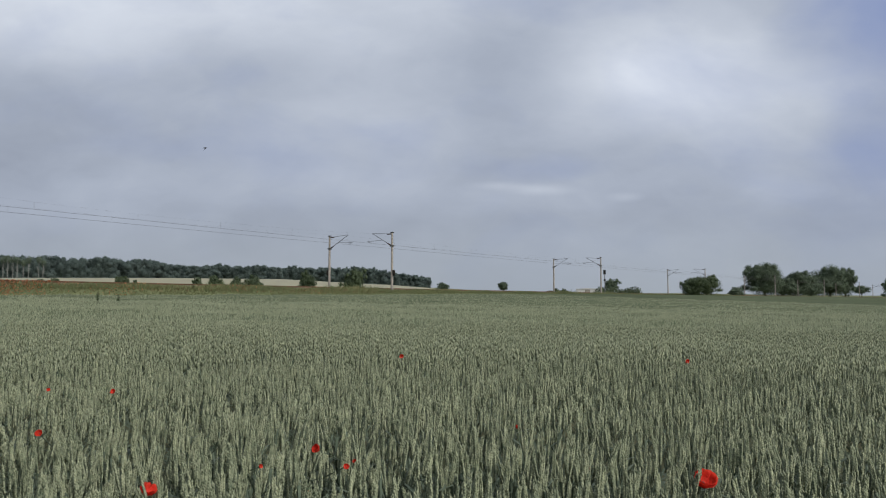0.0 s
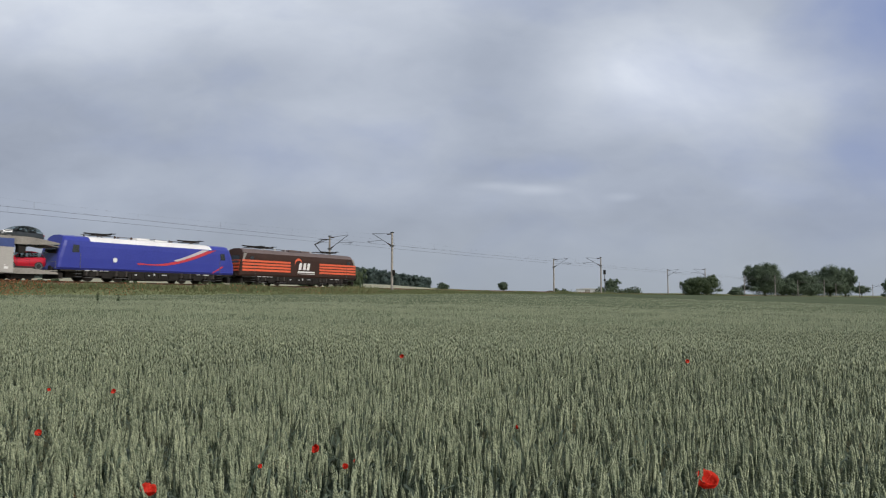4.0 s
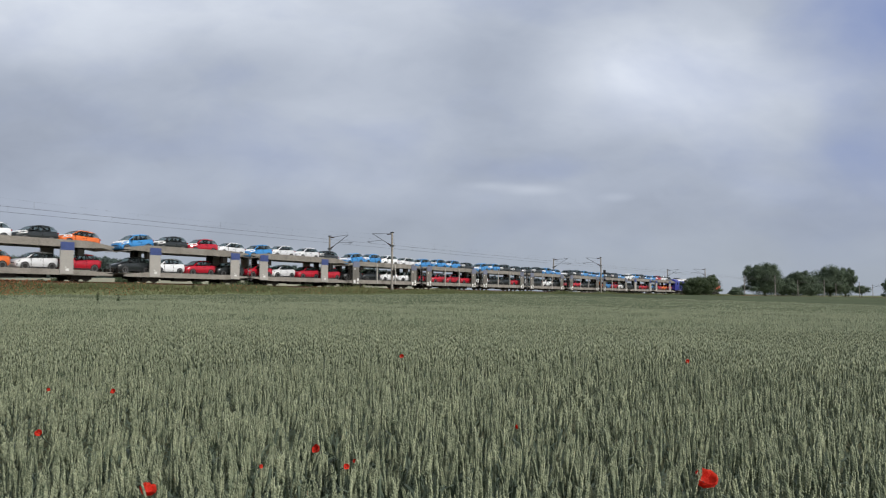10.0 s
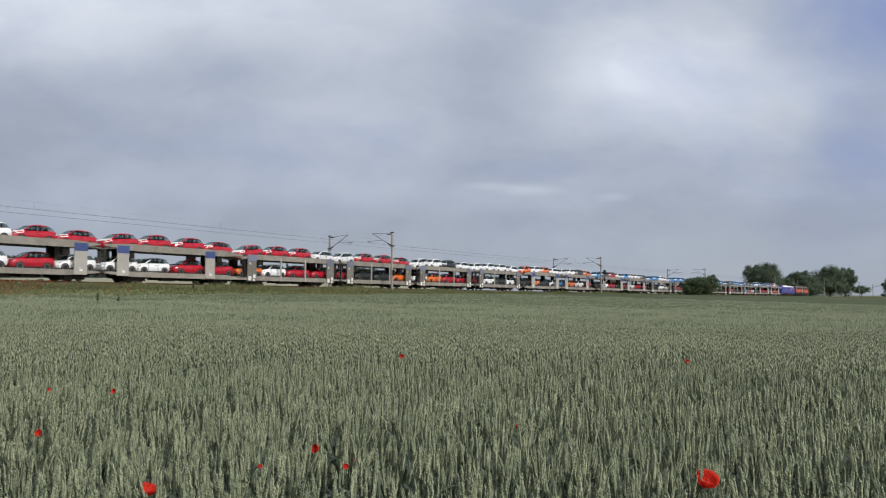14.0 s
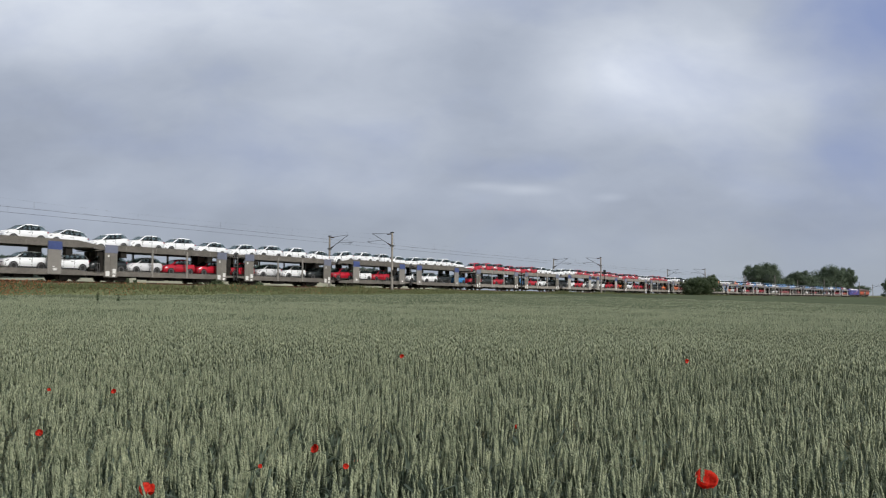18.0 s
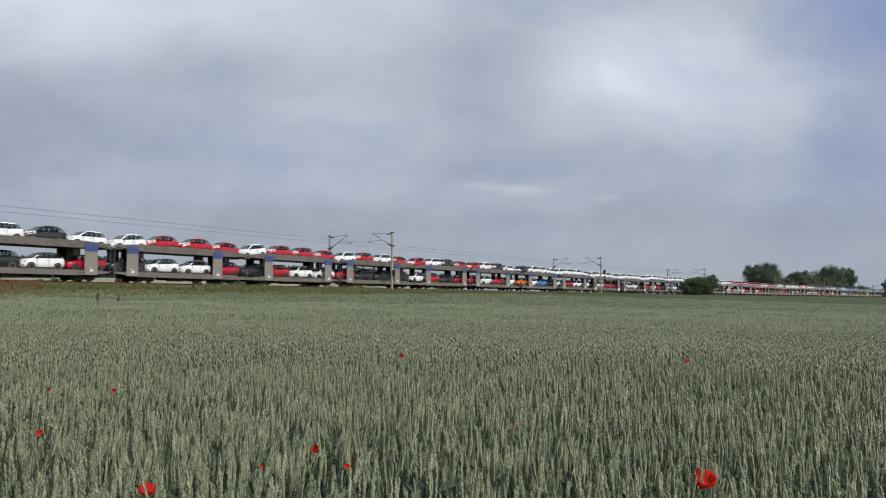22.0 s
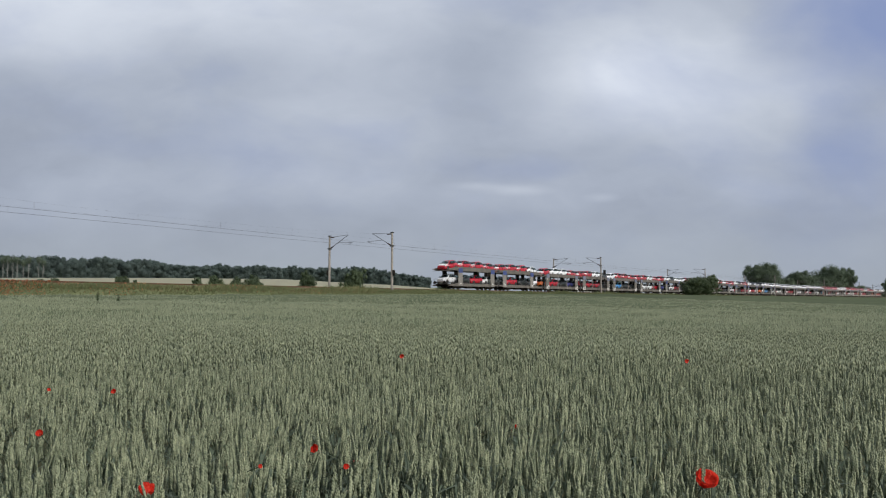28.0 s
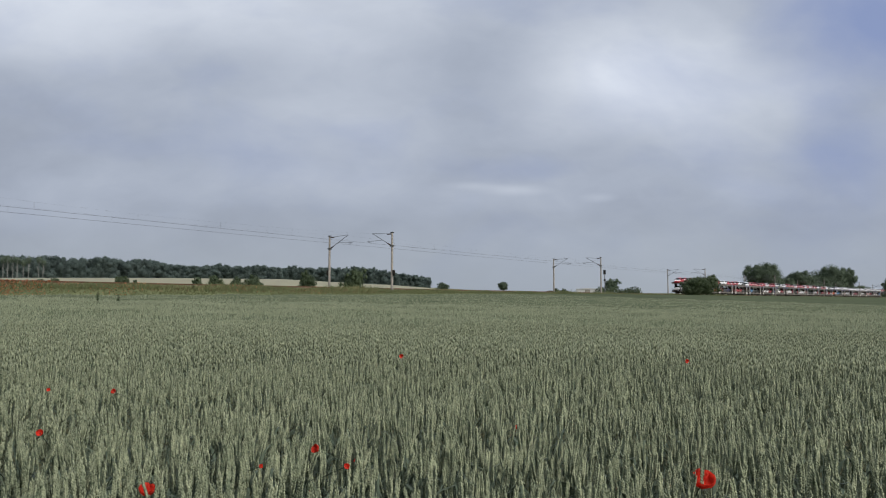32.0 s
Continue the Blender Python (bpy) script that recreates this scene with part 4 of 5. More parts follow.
def build_rake():
    wagon, length, cars = {}, {}, {}
    rng = random.Random(4)
    for i, kind in enumerate(KINDS):
        front, back = FRONTS[i], FRONTS[i + 1]
        mid = (front + back) / 2 + SHIFT.get(i, 0.0)
        build = (kind, i >= 10)
        if build not in wagon:
            wagon[build], length[kind] = transporter(*build)
            w = wagon[build]
        else:
            w = copy_thing(wagon[build], Matrix())
        MOVERS.append((w, mid, 0.0, 0.0))
        for j in range(8):
            k, l = 2 * i + j // 4, j % 4
            edge = j in (0, 3, 4, 7)
            for deck, code in ((1, UPPER[k][l]), (0, LOWER[k][l])):
                dark = code in "or" and deck == 0 or code in "kn" or (code == "o" and deck == 1)
                key = (code, dark, deck == 1)
                if key not in cars:
                    cars[key] = hatchback(*key)
                    c = cars[key]
                else:
                    c = copy_thing(cars[key], Matrix())
                q = mid + 32.4 * (SLOTS[kind][deck][j] / 8 - 0.5)
                z = (UP[kind] - 0.04 - (0.13 if j in (0, 7, 3, 4) else 0)) if deck else 0.86
                tilt = {0: -5.0, 7: 5.0, 3: 2.5, 4: -2.5}.get(j, 0.0) if deck else 0.0
                MOVERS.append((c, q + rng.uniform(-0.1, 0.1), z, tilt))


build_rake()


def loco_ring(x, nose, scale):
    """One cross-section of the body, leaning back at the nose."""
    pts = [(1.36, 0.98), (1.47, 1.15), (1.49, 2.0), (1.47, 2.98), (1.40, 3.45), (1.08, 3.82), (0.45, 3.96)]
    ring = [(y, z) for y, z in pts] + [(-y, z) for y, z in pts[::-1]]
    out = []
    for y, z in ring:
        lean = max(0.0, z - 1.75) * 0.32 if nose else 0.0
        out.append((x - (lean if x > 0 else -lean), y * scale, z))
    return out


def locomotive(style):
    loco = new("electric_locomotive")
    bm = bmesh.new()
    rings = []
    for x, nose, sc in ((9.66, True, 0.86), (9.58, True, 0.95), (9.35, True, 1.0), (8.0, False, 1.0), (6.65, False, 1.0), (0, False, 1.0), (-6.65, False, 1.0), (-8.0, False, 1.0), (-9.35, True, 1.0), (-9.58, True, 0.95), (-9.66, True, 0.86)):
        rings.append([bm.verts.new(p) for p in loco_ring(x, nose, sc)])
    n = len(rings[0])
    for a, b in zip(rings, rings[1:]):
        for i in range(n):
            f = bm.faces.new((a[i], a[(i + 1) % n], b[(i + 1) % n], b[i]))
            zc = sum(v.co.z for v in f.verts) / 4
            f.material_index = 1 if zc > (3.4 if style == "brown" else 3.3) and abs(sum(v.co.x for v in f.verts) / 4) < (9.2 if style == "brown" else 6.0) else 0
    bm.faces.new(rings[0])
    bm.faces.new(rings[-1][::-1])
    bmesh.ops.recalc_face_normals(bm, faces=bm.faces)
    body = part("body", bm, M_LOCO_BROWN if style == "brown" else M_LOCO_BLUE, loco)
    body.data.materials.append(M_LOCO_ROOF if style == "brown" else M_LOCO_WHITE)
    part("underframe", boxes((-9.3, 9.3, -1.36, 1.36, 0.82, 1.0), (-2.75, 2.75, -1.3, 1.3, 0.22, 0.85), (-8.6, 8.6, -0.9, 0.9, 0.35, 0.85)), M_UNDER, loco)
    for x in (-2.0, -0.6, 0.9, 2.1):
        part("equipment_cover", boxes((x - 0.5, x + 0.5, -1.38, -1.28, 0.35, 0.8)), M_UNDER, loco)
    for x in (5.0, -5.0):
        b = part("bogie", boxes((x - 2.2, x + 2.2, -1.32, -1.14, 0.5, 0.85), (x - 2.2, x + 2.2, 1.14, 1.32, 0.5, 0.85), (x - 0.5, x + 0.5, -1.36, -1.1, 0.3, 0.8), (x - 1.75, x - 1.15, -1.4, -1.15, 0.42, 0.8), (x + 1.15, x + 1.75, -1.4, -1.15, 0.42, 0.8)), M_UNDER, loco)
        for dx in (-1.45, 1.45):
            wb = bmesh.new()
            for y in (-0.75, 0.75):
                rod(wb, (x + dx, y - 0.07, 0.61), (x + dx, y + 0.07, 0.61), 0.61, 20)
            rod(wb, (x + dx, -1.0, 0.61), (x + dx, 1.0, 0.61), 0.1, 8)
            part("wheelset", wb, M_WHEEL, b)
            part("axle_box", box(bmesh.new(), x + dx - 0.24, x + dx + 0.24, -1.44, -1.1, 0.4, 0.8, 0.04), M_UNDER, b)
            part("coil_spring", rods(0.13, ((x + dx - 0.5, -1.3, 0.5), (x + dx - 0.5, -1.3, 0.98)), ((x + dx + 0.5, -1.3, 0.5), (x + dx + 0.5, -1.3, 0.98)), sides=8), M_WHEEL, b)
            part("brake_rod", rods(0.035, ((x + dx - 0.7, -1.38, 0.34), (x + dx + 0.7, -1.38, 0.3)), sides=5), M_GALV, b)
    for s in (1, -1):
        buffers(loco, s * 9.5, s)
        part("snow_plough", boxes((s * 9.0, s * 9.35, -1.2, 1.2, 0.2, 0.7)), M_UNDER, loco)
        lo, hi = 2.35, 3.15
        if style == "brown":
            for k in range(4):
                z = 1.5 + 0.33 * k
                xs = s * (9.665 - max(0.0, z + 0.1 - 1.75) * 0.32)
                part("front_stripe", boxes((xs - 0.02, xs + 0.02, -1.2, 1.2, z, z + 0.2)), M_ORANGE, body, "orange front stripe")
        part("windscreen", quad_panel(*[(s * (9.66 - (z - 1.75) * 0.32 + 0.01), y, z) for y, z in ((-0.95, lo), (0.95, lo), (0.9, hi), (-0.9, hi))][::s], out=0.02), M_GLASS, loco)
        for y in (-1, 1):
            pts = [(s * 7.75, y * 1.49, 2.45), (s * 8.4, y * 1.49, 2.45), (s * 8.3, y * 1.462, 3.1), (s * 7.75, y * 1.462, 3.1)]
            if style == "brown":
                part("cab_pillar", quad_panel(*[(s * px, y * py, pz) for px, py, pz in ((9.20, 1.485, 2.5), (9.45, 1.46, 2.5), (9.12, 1.42, 3.4), (8.72, 1.43, 3.4))][::(s * -y)], out=0.02), M_PILLAR_DARK, loco, "grey cab corner pillar")
            part("cab_side_window", quad_panel(*pts[::(s * -y)], out=0.012), M_GLASS, loco)
            part("headlight", rods(0.13, ((s * 9.3, y * 0.85, 1.45), (s * 9.47, y * 0.85, 1.45)), sides=12), M_HEAD, loco)
            part("handrail", rods(0.02, ((s * 7.65, y * 1.53, 1.1), (s * 7.65, y * 1.53, 2.4)), sides=5), M_GALV, loco)
            part("cab_step", boxes(*[(s * 7.7 - 0.28, s * 7.7 + 0.28, min(y * 1.2, y * 1.42), max(y * 1.2, y * 1.42), z, z + 0.04) for z in (0.35, 0.62, 0.88)]), M_GALV, loco)
    # roof gear
    part("roof_cable", rods(0.03, ((-6.5, 0.35, 4.18), (6.5, 0.35, 4.18))), M_GALV, loco)
    for x in np.arange(-6.2, 6.4, 0.85):
        part("roof_insulator", rods(0.075, ((x, 0.35 if x % 2 > 1 else -0.4, 3.92), (x, 0.35 if x % 2 > 1 else -0.4, 4.18)), sides=8), M_LIGHT_GREY if style == "brown" else M_BROWNINS, loco)
    part("roof_box", boxes((-1.6, -0.2, -0.7, 0.7, 3.92, 4.14, 0.03), (0.5, 1.9, -0.6, 0.6, 3.92, 4.10, 0.03)), M_LOCO_ROOF if style == "brown" else M_LOCO_WHITE, loco)
    for k, px in enumerate((5.95, 4.15, -4.85, -6.65) if style == "brown" else (5.0, -5.0)):
        raised = style == "brown" and k == 1
        p = part("pantograph", boxes((px - 0.75, px + 0.75, -0.6, -0.52, 4.14, 4.20), (px - 0.75, px + 0.75, 0.52, 0.6, 4.14, 4.20), (px - 0.75, px - 0.67, -0.6, 0.6, 4.14, 4.20), (px + 0.67, px + 0.75, -0.6, 0.6, 4.14, 4.20)), M_UNDER, loco)
        top = 5.86 if raised else 4.38
        knee = (px - 0.7, 5.1) if raised else (px - 1.45, 4.30)
        tip = (px + 1.05 if raised else px + 1.0, top)
        part("lower_arm", rods(0.06, ((px + 0.5, 0, 4.21), (knee[0], 0, knee[1])), sides=6), M_UNDER, p)
        part("upper_arm", rods(0.04, ((knee[0], -0.05, knee[1]), (tip[0], -0.4, top - 0.1)), ((knee[0], 0.05, knee[1]), (tip[0], 0.4, top - 0.1)), sides=5), M_UNDER, p)
        part("contact_strip", boxes((tip[0] - 0.2, tip[0] - 0.14, -0.75, 0.75, top - 0.06, top), (tip[0] + 0.14, tip[0] + 0.2, -0.75, 0.75, top - 0.06, top)), M_UNDER, p)
    for y in (-1, 1):
        yo = y * 1.497
        if style == "brown":
            for a, b in ((9.4, 2.68), (-2.2, -9.4)):
                for k in range(4):
                    z = 1.5 + 0.33 * k
                    part("orange_stripe", boxes((min(a, b), max(a, b), yo - 0.012, yo + 0.012, z, z + 0.215)), M_ORANGE, body, "orange side stripe")
            ring = bmesh.new()
            pts = []
            for i in range(15):
                a = radians(20 + 205 * i / 14)
                r0, r1 = 0.62, 0.62 - 0.26 * math.sin(math.pi * min(1, 0.12 + i / 14))
                pts.append([ring.verts.new((-0.9 + math.cos(a) * r, yo + y * 0.008, 2.55 + math.sin(a) * r)) for r in (r0, r1)])
            for p0, p1 in zip(pts, pts[1:]):
                ring.faces.new((p0[0], p1[0], p1[1], p0[1]))
            part("emblem_ring", ring, M_ORANGE, body, "orange crescent emblem")
            for k, x in enumerate((-0.65, 0.05, 0.7)):
                part("emblem_bar", prism([(x + dx, 1.85 + dz) for dx, dz in ((-0.25, 0), (0.2, 0), (0.36, 0.8), (-0.05, 0.8))], yo - 0.008, yo + 0.008), M_PLACARD, body, "white emblem shape")
            part("lettering_bar", boxes((-1.0, 1.85, yo - 0.006, yo + 0.006, 1.54, 1.7), (-1.0, 1.85, yo - 0.006, yo + 0.006, 1.38, 1.43)), M_PLACARD, body, "small white lettering bars")
        else:
            def ribbon(f0, f1, material, name):
                rb = bmesh.new()
                cols = []
                for i in range(17):
                    u = i / 16
                    cols.append([rb.verts.new((f0(u)[0], yo + y * 0.006, f0(u)[1])), rb.verts.new((f1(u)[0], yo + y * 0.006, f1(u)[1]))])
                for c0, c1 in zip(cols, cols[1:]):
                    rb.faces.new((c0[0], c1[0], c1[1], c0[1]))
                part(name, rb, material, body, name.replace("_", " ") + " along the side")
            def edge(x, shift):
                return 1.62 + 0.1 * max(0.0, (-x - 1) / 6) + 1.72 * (max(0.0, x + shift - 0.8) / 6.4) ** 1.55
            ribbon(lambda u: (-2.0 + 8.0 * u, edge(-2.0 + 8.0 * u, 1.3) + 0.25 * (1 - u) - 0.1), lambda u: (-2.0 + 9.2 * u, edge(-2.0 + 9.2 * u, 0.25)), M_RED_SWOOSH, "red_swoosh")
            part("badge", rods(0.22, ((-4.3, yo - 0.008, 1.95), (-4.3, yo + 0.008, 1.95)), sides=12), M_PLACARD, body, "round white badge")
            ribbon(lambda u: (2.0 + 3.4 * u, edge(2.0 + 3.4 * u, 1.9)), lambda u: (2.4 + 3.8 * u, edge(2.4 + 3.8 * u, 1.1)), M_SILVER_SWOOSH, "silver_swoosh")
            ribbon(lambda u: (6.6 + 1.4 * u, 1.1 + 0.75 * u), lambda u: (6.8 + 1.3 * u, 1.1 + 0.62 * u), M_RED_SWOOSH, "red_flash")
    for x, w, z, h in ((-6.9, 0.5, 0.9, 0.07), (-6.2, 0.4, 0.9, 0.07), (-5.6, 0.3, 0.9, 0.07), (-5.1, 0.4, 0.9, 0.06), (-2.1, 0.22, 0.62, 0.14), (-0.7, 0.14, 0.62, 0.1), (-0.1, 0.16, 0.66, 0.2), (1.0, 0.5, 0.7, 0.09), (5.0, 0.4, 0.86, 0.06), (6.0, 0.7, 0.84, 0.07)):
        for y in (-1, 1):
            part("fitting", boxes((x - w / 2, x + w / 2, min(y * 1.36, y * 1.43), max(y * 1.36, y * 1.43), z, z + h)), M_LIGHT_GREY, loco, "light grey underframe fitting")
    label = "dark brown electric locomotive with orange stripes, front pantograph raised" if style == "brown" else "blue electric locomotive with white roof and red swoosh"
    return tagged(loco, label, "locomotive", "locomotives")


MOVERS.append((locomotive("brown"), 10.55, 0.0, 0.0))
MOVERS.append((locomotive("blue"), 30.7, 0.0, 0.0))

# ---- trees, bushes, bank and flowers ----

# s along the line, off, width, height
FAR_BUSHES = [(65.4, -14, 2.0, 2.45), (68.3, -14, 2.3, 2.67), (71.6, -14, 1.75, 2.5), (74.8, -14, 2.7, 2.93), (84.1, -13, 3.3, 3.66), (93.4, -12, 4.3, 4.63), (46.6, -16, 1.7, 1.69), (48.3, -16, 1.7, 1.85), (56.2, -16, 1.85, 2.18), (58.1, -16, 0.9, 1.83), (161.8, -11, 1.6, 2.29), (165.3, -11, 2.2, 2.2)]
# bearing in degrees and the sine of the tree tops' height over the eye
FOREST_AZ = [-34, -31.88, -30.02, -29.06, -28.08, -27.25, -26.07, -25.04, -23.82, -22.75, -21.3, -19.63, -17.74, -16.38, -15.02, -13.63, -12.22, -11.01, -9.37, -7.72, -6.47, -5.22, -3.54, -1.86, -1.18, -0.38]
FOREST_TOP = [0.051, 0.0509, 0.0513, 0.0531, 0.0497, 0.054, 0.0492, 0.0503, 0.0535, 0.0485, 0.0504, 0.0447, 0.0417, 0.0455, 0.0416, 0.0454, 0.0406, 0.0437, 0.0417, 0.0419, 0.0435, 0.0429, 0.0349, 0.032, 0.029, 0.0231]
M_DRY = mat("dry_stalks", (0.17, 0.13, 0.06), 0.8, second=(0.26, 0.20, 0.10), scale=0.2, fine=4, island=0.7)


def leaf_cloud(rng, blobs, n, leaf, rough=0.28, skin=0.25, core=0.0):
    """Leaf quads in and on a set of ellipsoids (x, y, z, rx, ry, rz), denser towards the surface."""
    blobs = np.array(blobs, float)
    vol = (blobs[:, 3] * blobs[:, 4] * blobs[:, 5]) ** 0.7
    pick = rng.choice(len(blobs), n, p=vol / vol.sum())
    d = rng.normal(size=(n, 3))
    d /= np.linalg.norm(d, axis=1)[:, None]
    rad = rng.uniform(skin, 1.0, n) ** 0.45 * rng.uniform(0.9, 1.04, n)
    c = blobs[pick, :3] + d * blobs[pick, 3:] * rad[:, None]
    nrm = d + rng.normal(0, rough, (n, 3))
    nrm /= np.linalg.norm(nrm, axis=1)[:, None]
    u = np.cross(nrm, rng.normal(size=(n, 3)))
    u /= np.linalg.norm(u, axis=1)[:, None]
    w = np.cross(nrm, u)
    size = leaf * rng.uniform(0.55, 1.25, n)[:, None]
    v = np.stack([c + u * size, c + w * size * 0.6, c - u * size, c - w * size * 0.6], 1).reshape(-1, 3)
    a = np.arange(n) * 4
    t = np.concatenate([np.stack([a, a + 1, a + 2], 1), np.stack([a, a + 2, a + 3], 1)])
    if core:
        # the dense foliage within, lumpy, under the outer leaves
        lat, lon = np.meshgrid(np.linspace(-1.5, 1.5, 5), np.arange(8) * 0.7854, indexing="ij")
        unit = np.stack([np.cos(lat) * np.cos(lon), np.cos(lat) * np.sin(lon), np.sin(lat)], 2).reshape(-1, 3)
        i, j = np.meshgrid(np.arange(4), np.arange(8), indexing="ij")
        p, q = (i * 8 + j).ravel(), (i * 8 + (j + 1) % 8).ravel()
        cell = np.concatenate([np.stack([p, q, q + 8], 1), np.stack([p, q + 8, p + 8], 1)])
        vs, ts, base = [v], [t], len(v)
        for b in blobs:
            vs.append(b[:3] + unit * b[3:] * core * rng.uniform(0.82, 1.12, (40, 1)))
            ts.append(cell + base)
            base += 40
        v, t = np.concatenate(vs), np.concatenate(ts)
    return v, t


def plant(name, place, width, height, seed, n, leaf, label, category, trunk=0.0, material=None, group="", lumps=7):
    """A bush or tree: tapered trunk with limbs, and a crown of many leaves with an uneven outline."""
    rng = np.random.default_rng(seed)
    ob = new(name)
    ob.location = place
    bm = bmesh.new()
    h0 = height * trunk
    r = max(0.05, height * 0.022)
    rod(bm, (0, 0, -0.3), (0, 0, h0 + height * 0.25), r, 7, r * 0.6)
    blobs = []
    rx, rz = width / 2, (height - h0) / 2
    for k in range(lumps):
        a = 6.283 * k / lumps + rng.uniform(-0.4, 0.4)
        q = rng.uniform(0.25, 0.62)
        z = h0 + rz * rng.uniform(0.62, 1.36)
        f = rng.uniform(0.40, 0.58)
        blobs.append((math.cos(a) * rx * q, math.sin(a) * rx * q, z, rx * f, rx * f, min(rz * f * 1.15, (height - z) * 1.0)))
        rod(bm, (0, 0, h0 * 0.7 + height * 0.08), (math.cos(a) * rx * q * 0.8, math.sin(a) * rx * q * 0.8, z), r * 0.45, 5, r * 0.15)
    blobs.append((rng.uniform(-0.1, 0.1) * rx, 0, height - rz * 0.62, rx * 0.55, rx * 0.55, rz * 0.6))
    blobs.append((0, 0, h0 + rz * 0.55, rx * 0.85, rx * 0.8, rz * 0.55))
    # smaller clumps break up the outline
    for bx, by, bz, ra, rb, rc in list(blobs):
        for k in range(3):
            a, e = rng.uniform(0, 6.283), rng.uniform(-0.3, 1.2)
            f = rng.uniform(0.28, 0.46)
            blobs.append((bx + ra * math.cos(a) * math.cos(e), by + rb * math.sin(a) * math.cos(e), bz + rc * math.sin(e) * 0.9, ra * f, rb * f, rc * f))
    part("trunk", bm, M_BARK, ob)
    v, t = leaf_cloud(rng, blobs, int(n * 1.5), leaf * 0.85, 0.35, 0.42, 0.56)
    v[:, 2] = np.maximum(v[:, 2], -0.1)
    crown = quick_mesh("crown", v, t, material or M_BUSH)
    crown.parent = ob
    return tagged(ob, label, category, group)


def beside(s, off):
    return on_track(s, off, float(land(s, off)))


def bearing(az, r):
    x, y = r * math.sin(radians(az)), r * math.cos(radians(az))
    return (x, y, float(ground_z(x, y)))


# bushes on the far side of the line: s, off, width, height
for i, (s, off, w, h) in enumerate(FAR_BUSHES):
    plant("bush", beside(s, off), w, h, 20 + i, int(1200 + 480 * w), 0.105, "rounded dark green bush beside the railway", "bush", 0.05, group="bushes along the line", lumps=6)
for i, (s, off, w, h) in enumerate(((202.0, 7.0, 6.4, 5.2), (213.6, 7.2, 8.0, 6.0))):
    plant("bush", beside(s, off), w, h, 60 + i, 7000, 0.15, "large dense green bush on the near side of the tracks", "bush", 0.04, group="bushes along the line", lumps=8)
# trees behind the line to the east: bearing, distance, width, height, trunk share
for i, (az, r, w, h, tr, n) in enumerate(((22.75, 425, 22.5, 18.4, 0.02, 20000), (24.85, 450, 17, 15.0, 0.02, 14000), (25.6, 470, 13, 13.6, 0.02, 9000), (26.75, 500, 22, 20.6, 0.02, 20000), (27.65, 520, 12, 19.0, 0.02, 10000), (23.9, 445, 16, 11.2, 0.02, 9000))):
    plant("tree", bearing(az, r), w, h, 80 + i, n, 0.34, "large broad green deciduous tree beyond the railway", "tree", tr, M_WOOD_LEAF, "trees beyond the railway", lumps=10)
for i, (az, r, w, h, tr) in enumerate(((28.6, 540, 12.0, 9.0, 0.3), (30.15, 330, 5.5, 8.4, 0.1), (0.05, 430, 9.5, 4.6, 0.05), (4.47, 330, 5.4, 4.7, 0.15), (12.35, 330, 7.2, 6.2, 0.15), (20.85, 360, 7.0, 5.0, 0.1), (21.2, 372, 3.5, 3.0, 0.1))):
    plant("tree", bearing(az, r), w, h, 120 + i, 2000, 0.24, "small lone green tree in the fields", "tree", tr, M_WOOD_LEAF, "lone trees")


def hedge(a0, a1, r, h, seed):
    rng = np.random.default_rng(seed)
    ob = new("hedge")
    c = Vector(bearing((a0 + a1) / 2, r))
    ob.location = c
    blobs = []
    for a in np.arange(a0, a1, 0.22):
        p = Vector(bearing(a, r)) - c
        k = rng.uniform(0.7, 1.1)
        blobs.append((p.x, p.y, h * 0.45 * k, 1.6, 1.6, h * 0.5 * k))
    v, t = leaf_cloud(rng, blobs, 2600, 0.26)
    crown = quick_mesh("foliage", v, t, M_BUSH)
    crown.parent = ob
    return tagged(ob, "low trimmed green hedge beyond the tracks", "hedge")


hedge(11.35, 14.3, 215, 3.4, 150)
hedge(7.9, 9.2, 215, 2.2, 151)


def barn():
    """A long low pale farm building far off."""
    b = new("farm_building")
    b.matrix_world = Matrix.Translation(bearing(10.65, 520)) @ Matrix.Rotation(radians(-10), 4, "Z")
    part("wall", boxes((-7.5, 7.5, -4, 4, -0.5, 2.3)), M_LIGHT_GREY, b)
    part("roof", prism([(-7.8, 2.25), (7.8, 2.25), (7.6, 2.5), (0, 3.1), (-7.6, 2.5)], -4.3, 4.3), M_LIGHT_GREY, b)
    part("door", boxes((-1.6, 1.6, -4.06, -4.02, 0, 2.1)), M_DECK, b)
    return tagged(b, "pale grey low farm building far off", "building")


barn()


